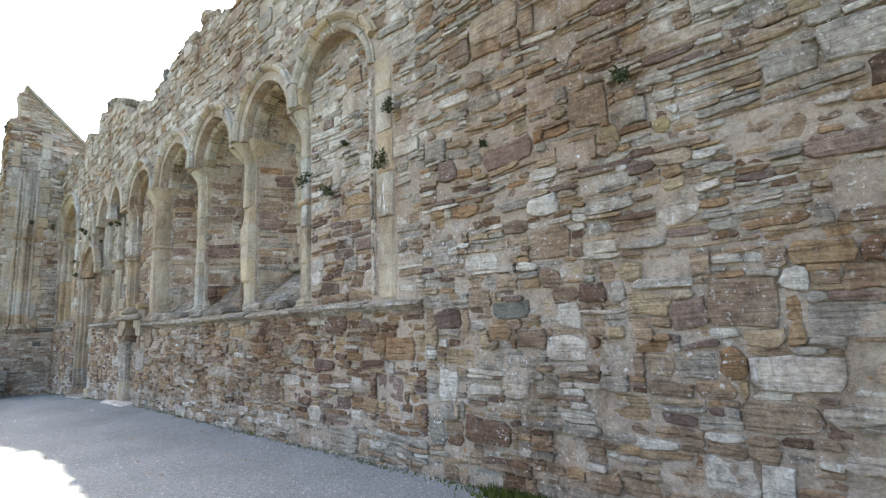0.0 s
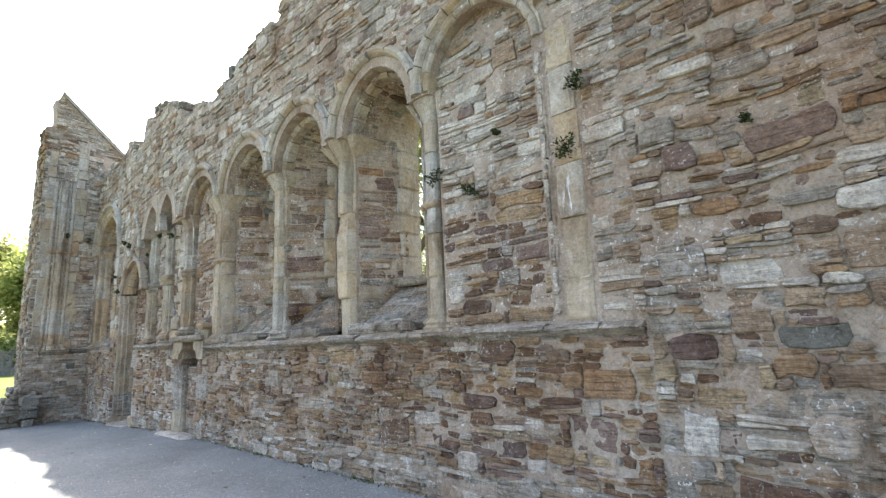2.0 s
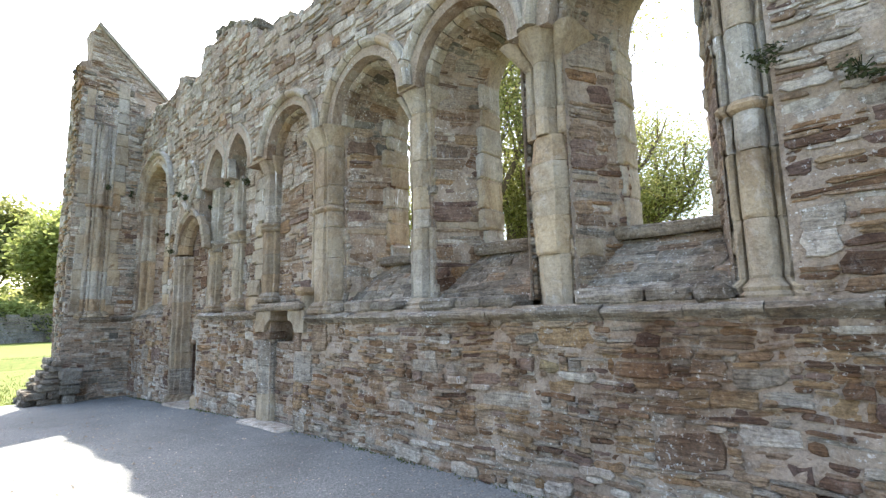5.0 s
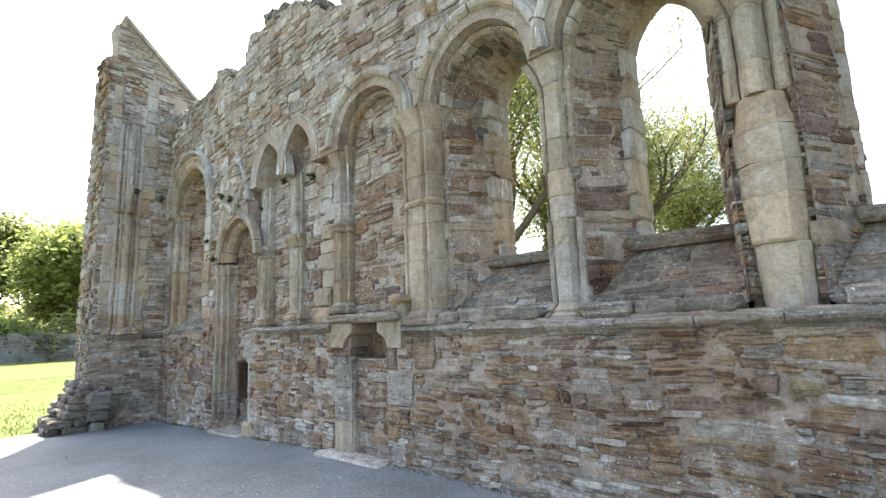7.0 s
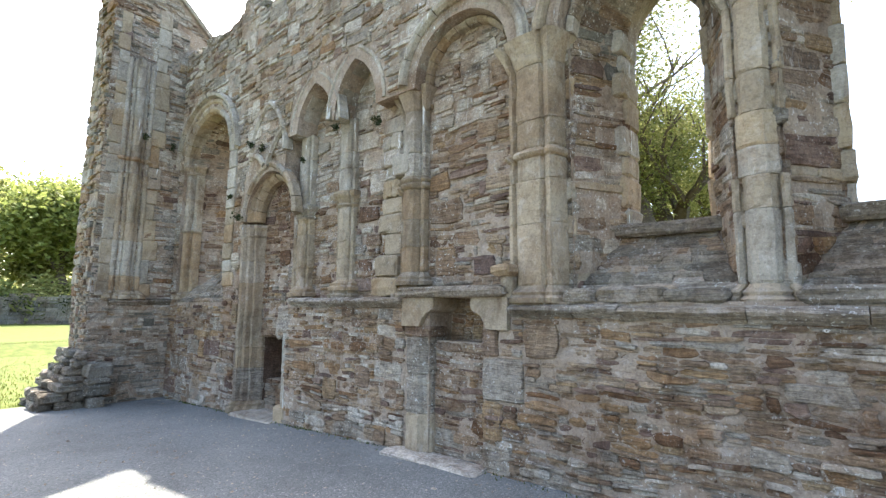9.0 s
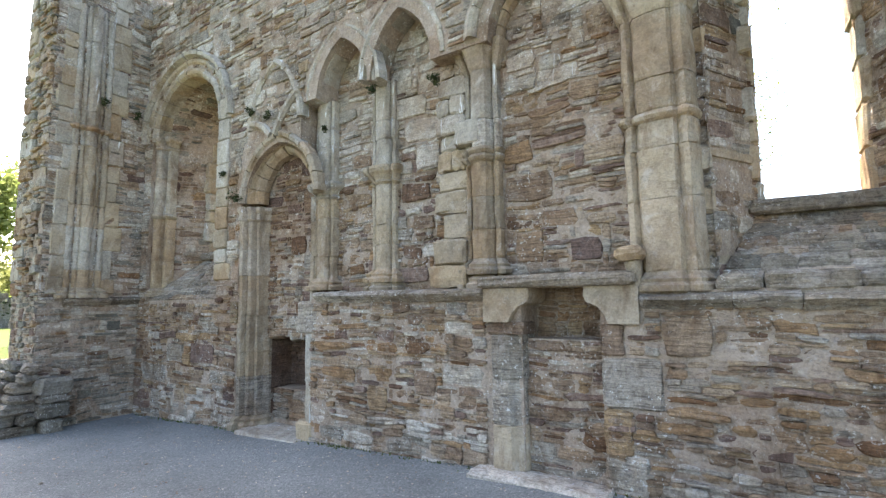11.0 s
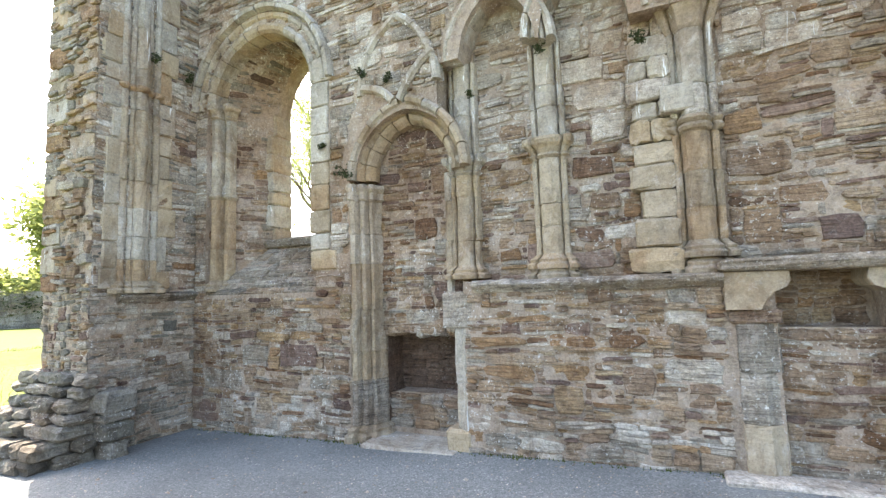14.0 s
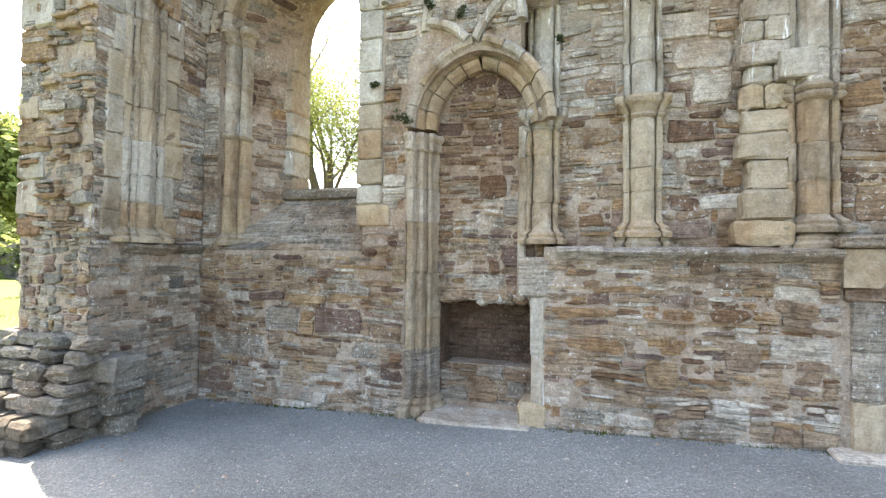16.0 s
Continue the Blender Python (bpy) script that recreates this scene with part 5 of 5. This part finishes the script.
def tube(p, q, r0, r1, sides=6):
    d = (q - p).normalized()
    u = d.orthogonal().normalized()
    w = d.cross(u)
    V = [c + (u * math.cos(2 * math.pi * i / sides) + w * math.sin(2 * math.pi * i / sides)) * r for c, r in ((p, r0), (q, r1)) for i in range(sides)]
    return V, [(i, (i + 1) % sides, sides + (i + 1) % sides, sides + i) for i in range(sides)]


def tree(x, y, height, seed, leaf, leaves, label, size=0.12, base=None, crown=0.55, bare=0.25, spread=0.45):
    rng = random.Random(seed)
    e = tagged(new("tree"), label, "tree")
    z0 = ground_at(x) - 0.1 if base is None else base
    e.location = (x, y, z0)
    limbs, ends, trunk = [], [], []

    def branch(p, d, length, r, depth):
        steps = 3 if depth < 3 else 2
        for k in range(steps):
            d2 = (d + Vector((rng.uniform(-0.22, 0.22), rng.uniform(-0.22, 0.22), rng.uniform(-0.1, 0.2)))).normalized()
            q = p + d2 * (length / steps)
            r2 = r * (0.86 if depth else 0.9)
            (trunk if depth == 0 else limbs).append(tube(p, q, r, r2, 8 if depth == 0 else 5))
            if depth >= 2:
                ends.append(q)
            if depth >= 1 and depth < 4 and k:
                side = (d2 + Vector((rng.uniform(-1, 1), rng.uniform(-1, 1), rng.uniform(-0.2, 0.7)))).normalized()
                branch(q, side, length * rng.uniform(0.45, 0.7), r2 * 0.6, depth + 1)
            p, d, r = q, d2, r2
        if depth < 4:
            for _ in range(3 if depth == 0 else 2):
                nd = (d + Vector((rng.uniform(-0.9, 0.9), rng.uniform(-0.9, 0.9), rng.uniform(-0.1, 0.6)))).normalized()
                branch(p, nd, length * rng.uniform(0.6, 0.85), r * 0.68, depth + 1)
        else:
            ends.append(p)

    branch(Vector((0, 0, 0)), Vector((0, 0, 1)), height * (1 - crown) * 0.75, height * 0.014, 0)
    v, f = join(trunk)
    stem = part("trunk", v, f, BARK, e)
    v, f = join(limbs)
    part("branchwork", v, f, BARK, stem)
    top = max(p.z for p in ends)
    k = height / top
    for ob in list(e.children_recursive):
        for vert in ob.data.vertices:
            vert.co *= k
    ends = [p * k for p in ends]
    rng.shuffle(ends)
    keep = ends[: max(10, int(len(ends) * (1 - bare)))]
    v, f = leaf_cloud(keep, leaves, size, rng, spread)
    part("crown", v, f, leaf, e, kind="stuff")
    return e


tree(-14.2, 13.5, 16.0, 3, LEAF, 20000, "tall ash tree in sparse spring leaf behind the wall", 0.065, bare=0.0, spread=0.8, crown=0.75)
tree(-18.6, 12.0, 15.0, 9, LEAF, 26000, "tall ash tree in sparse spring leaf behind the wall", 0.065, bare=0.0, spread=0.8, crown=0.75)
tree(-14.2, 17.5, 10.5, 12, LEAF, 24000, "leafy oak standing behind the lancet windows", 0.065, bare=0.0, spread=0.7, crown=0.9)
tree(-15.5, 23.0, 11.0, 14, LEAF, 34000, "leafy oak standing behind the lancet windows", 0.07, bare=0.0, spread=0.8, crown=0.9)
tree(-23.0, 14.5, 9.5, 16, LEAF, 28000, "leafy oak standing behind the lancet windows", 0.07, bare=0.0, spread=0.8, crown=0.75)
tree(-18.6, 16.0, 10.0, 26, LEAF, 24000, "leafy oak standing behind the lancet windows", 0.065, bare=0.0, spread=0.7, crown=0.93)
tree(-17.6, 13.6, 12.0, 24, LEAF, 12000, "spreading ash with bare lower boughs behind the wall", 0.06, bare=0.15, spread=0.6, crown=0.9)
tree(-28.0, 14.5, 13.0, 29, LEAF_BRIGHT, 16000, "young tree in thin pale leaf behind the end window", 0.06, bare=0.2, crown=0.85)
tree(-26.5, 12.5, 11.5, 21, LEAF_BRIGHT, 17000, "young tree in thin pale leaf behind the end window", 0.055, bare=0.2)
tree(-69.0, 9.0, 14.0, 31, LEAF_BRIGHT, 16000, "broad bright green tree beyond the field wall", 0.30, base=0.1, bare=0.2, spread=1.1, crown=0.85)
tree(-64.0, 21.0, 12.0, 37, LEAF_BRIGHT, 18000, "broad bright green tree beyond the field wall", 0.34, base=0.1, bare=0.0, spread=1.5, crown=0.85)
tree(-80.0, 2.0, 16.0, 41, LEAF, 12000, "dark bare-topped tree beyond the field wall", 0.3, base=0.1, bare=0.1, spread=1.0, crown=0.7)
tree(-84.0, -14.0, 15.0, 43, LEAF, 14000, "dark bare-topped tree beyond the field wall", 0.34, base=0.1, bare=0.1, spread=1.2, crown=0.75)
tree(-58.0, 36.0, 13.0, 47, LEAF_BRIGHT, 16000, "broad bright green tree beyond the field wall", 0.34, base=0.1, bare=0.0, spread=1.5, crown=0.85)


def bush(x, y, w, h, seed, leaf, label, count=7000):
    rng = random.Random(seed)
    e = tagged(new("bush"), label, "bush")
    e.location = (x, y, ground_at(x) - 0.05)
    c = []
    V, F = [], []
    for _ in range(26):
        a, r = rng.uniform(0, 6.283), w * math.sqrt(rng.random())
        p = Vector((math.cos(a) * r, math.sin(a) * r, h * rng.uniform(0.25, 0.9) * (1 - 0.4 * (r / w) ** 2)))
        c.append(p)
        tv, tf = tube(Vector((p.x * 0.3, p.y * 0.3, 0)), p, 0.03, 0.01, 5)
        o = len(V)
        V += tv
        F += [tuple(i + o for i in q) for q in tf]
    part("stem_bundle", V, F, BARK, e, kind="stuff")
    v, f = leaf_cloud(c, count, 0.24, rng, 0.6)
    part("foliage", v, f, leaf, e, kind="stuff")


for i in range(8):
    tree(-73.0 - 3 * (i % 2), -24.0 + 8 * i, 6.5 + (i * 37 % 5) * 0.5, 120 + i, LEAF if i % 3 else LEAF_BRIGHT, 5500, "low spreading tree in the belt behind the field wall", 0.28, base=0.0, bare=0.15, spread=1.0, crown=0.92)
for i, (x, y) in enumerate(((-66, -3), (-66, 2), (-65, 6), (-61, 12), (-57, 15.5), (-53, 18.5), (-47, 22))):
    bush(x, y, 3.2, 4.6, 60 + i, LEAF_BRIGHT if i % 2 else LEAF, "rounded green shrub along the field wall")


# ---- field wall at the far side of the grass ----
def field_wall():
    e = tagged(new("field_wall"), "low dark ivy-grown stone boundary wall across the grass", "wall", kind="structure")
    rng = random.Random(90)
    pts = [Vector((-63, -30, 0)), Vector((-62, 4, 0)), Vector((-52, 15, 0)), Vector((-38, 24, 0)), Vector((-20, 30, 0)), Vector((14, 34, 0))]
    for p, q in zip(pts, pts[1:]):
        d = q - p
        n = int(d.length / 0.9)
        side = Vector((-d.y, d.x, 0)).normalized()
        for k in range(n):
            a, b = p + d * (k / n), p + d * ((k + 1) / n)
            z = 0.0
            while z < 2.3:
                h = rng.uniform(0.25, 0.5)
                o = rng.uniform(-0.05, 0.05)
                V = []
                for c in (a, b):
                    for s in (-0.25 + o, 0.25 + o):
                        for zz in (z + 0.0, z + h - 0.02):
                            V.append((c.x + side.x * s, c.y + side.y * s, zz))
                pieces.append((V, [(0, 1, 3, 2), (4, 6, 7, 5), (0, 4, 5, 1), (2, 3, 7, 6), (1, 5, 7, 3), (0, 2, 6, 4)]))
                z += h
    v, f = join(pieces)
    part("wall_stones", v, f, DARKSTONE, e, kind="stuff")
    c = [p + (q - p) * rng.random() + Vector((0, 0, rng.uniform(1.2, 2.5))) for p, q in zip(pts[:3], pts[1:4]) for _ in range(60)]
    v, f = leaf_cloud(c, 6000, 0.14, rng, 0.4)
    part("ivy", v, f, LEAF_DARK, e, kind="stuff")


pieces = []
field_wall()


def far_woods():
    rng = random.Random(95)
    c = []
    for _ in range(420):
        if rng.random() < 0.6:
            x, y = rng.uniform(-125, -100), rng.uniform(-70, 70)
        else:
            x, y = rng.uniform(-110, 60), rng.uniform(70, 95)
        c.append(Vector((x, y, rng.uniform(0.5, 6.0 + 4.0 * noise.noise(Vector((x * 0.05, y * 0.05, 0)))))))
    v, f = leaf_cloud(c, 24000, 0.8, rng, 2.0)
    tagged(part("far_woods", v, f, LEAF, kind="stuff"), "distant belt of green woodland beyond the fields", "woodland", kind="stuff")


far_woods()


# ---- rough grass ----
def grass():
    rng = random.Random(91)
    V, F = [], []

    def blade(x, y, z, h):
        a = rng.uniform(0, 6.283)
        dx, dy = math.cos(a) * 0.012, math.sin(a) * 0.012
        lx, ly = rng.uniform(-0.5, 0.5) * h, rng.uniform(-0.5, 0.5) * h
        o = len(V)
        V.extend([(x - dx, y - dy, z), (x + dx, y + dy, z), (x + lx, y + ly, z + h)])
        F.append((o, o + 1, o + 2))

    for _ in range(16000):
        x, y = -22.1 - 14 * rng.random() ** 1.6, rng.uniform(-9, 8)
        blade(x, y, ground_at(x) - 0.02, rng.uniform(0.03, 0.09))
    for _ in range(14000):
        x, y = rng.gauss(-35.7, 0.5), rng.uniform(-12, 14)
        blade(x, y, ground_at(x) + (0.2 if x < -35.5 else -0.02), rng.uniform(0.12, 0.32))
    tagged(part("grass", V, F, BLADE, kind="stuff"), "short mown grass with a rougher bank", "grass", kind="stuff")
    V.clear()
    F.clear()
    for _ in range(2600):
        x = rng.uniform(-20.9, 0.5)
        if rng.random() > 0.3 + 0.7 * (noise.noise(Vector((x * 1.3, 0, 3))) > 0.1):
            continue
        y = -abs(rng.gauss(0.0, 0.05)) - 0.03
        blade(x, y, ground_at(x) - 0.01, rng.uniform(0.015, 0.05))
    for _ in range(1500):
        x, y = rng.gauss(-2.23, 0.28), -abs(rng.gauss(0.06, 0.12))
        blade(x, y, ground_at(x) - 0.01, rng.uniform(0.03, 0.11))
    tagged(part("moss_and_weeds", V, F, BLADE, kind="stuff"), "thin weeds and moss along the wall foot", "weeds", kind="stuff")


grass()


# ---- loose chips on the gravel ----
def chips():
    rng = random.Random(92)
    V, F = [], []
    for k in range(5200):
        x, y = rng.uniform(-20.8, 0.5), -0.03 - 4.6 * rng.random() ** 1.4
        s = rng.uniform(0.006, 0.016) * (2.2 if rng.random() < 0.03 else 1.0)
        z = ground_at(x)
        o = len(V)
        V += [(x - s, y - s * rng.uniform(0.5, 1), z - 0.003), (x + s, y - s * rng.uniform(0.3, 1), z - 0.003), (x + s * 0.6, y + s, z - 0.003), (x - s * 0.8, y + s * 0.8, z - 0.003),
              (x + rng.uniform(-0.3, 0.3) * s, y + rng.uniform(-0.3, 0.3) * s, z + s * rng.uniform(0.4, 0.9))]
        F += [(o, o + 1, o + 4), (o + 1, o + 2, o + 4), (o + 2, o + 3, o + 4), (o + 3, o, o + 4)]
    tagged(part("gravel_chips", V, F, GREY, kind="stuff"), "loose grey stone chips scattered over the court", "gravel", kind="stuff")


chips()


# ---- plants rooted in the masonry ----
def wall_plant(x, y, z, r, seed, droop=0.4):
    rng = random.Random(seed)
    e = tagged(new("wall_plant"), "small dark green tuft rooted in the stone joints", "plant", group="wall plants")
    e.location = (x, y, z)
    V, F = [], []
    for _ in range(9):
        q = Vector((rng.uniform(-0.7, 0.7) * r, -rng.uniform(0.3, 1.0) * r, rng.uniform(-droop, 0.8) * r))
        tv, tf = tube(Vector((0, 0.03, 0)), q, 0.005, 0.003, 4)
        o = len(V)
        V += tv
        F += [tuple(i + o for i in t) for t in tf]
    part("stem_bundle", V, F, LEAF_DARK, e, kind="stuff")
    c = [Vector((rng.uniform(-0.7, 0.7) * r, -rng.uniform(0.1, 0.9) * r, rng.uniform(-droop - 0.3, 0.7) * r)) for _ in range(10)]
    v, f = leaf_cloud(c, 150, 0.015 + 0.05 * r, rng, r * 0.24)
    part("leaves", v, f, LEAF_DARK, e, kind="stuff")


PLANTS = [(-5.86, 0.10, 3.60, 0.16), (-5.31, 0.11, 3.34, 0.13), (-4.05, -0.05, 3.40, 0.16), (-3.90, -0.04, 4.00, 0.13), (-18.03, -0.04, 3.42, 0.16), (-18.42, -0.04, 3.85, 0.08),
          (-17.7, -0.05, 4.75, 0.09), (-17.3, -0.02, 4.62, 0.10), (-15.3, 0.1, 4.55, 0.10), (-14.2, 0.0, 4.35, 0.12), (-16.2, 0.1, 4.2, 0.07), (-1.24, -0.05, 3.36, 0.10), (-21.0, -0.75, 5.45, 0.13), (-21.0, -0.2, 5.35, 0.12),
          (-4.9, 0.08, 3.9, 0.06), (-2.6, -0.04, 3.2, 0.05)]
for i, (x, y, z, r) in enumerate(PLANTS):
    wall_plant(x, y, z, r * 0.8, 300 + i)
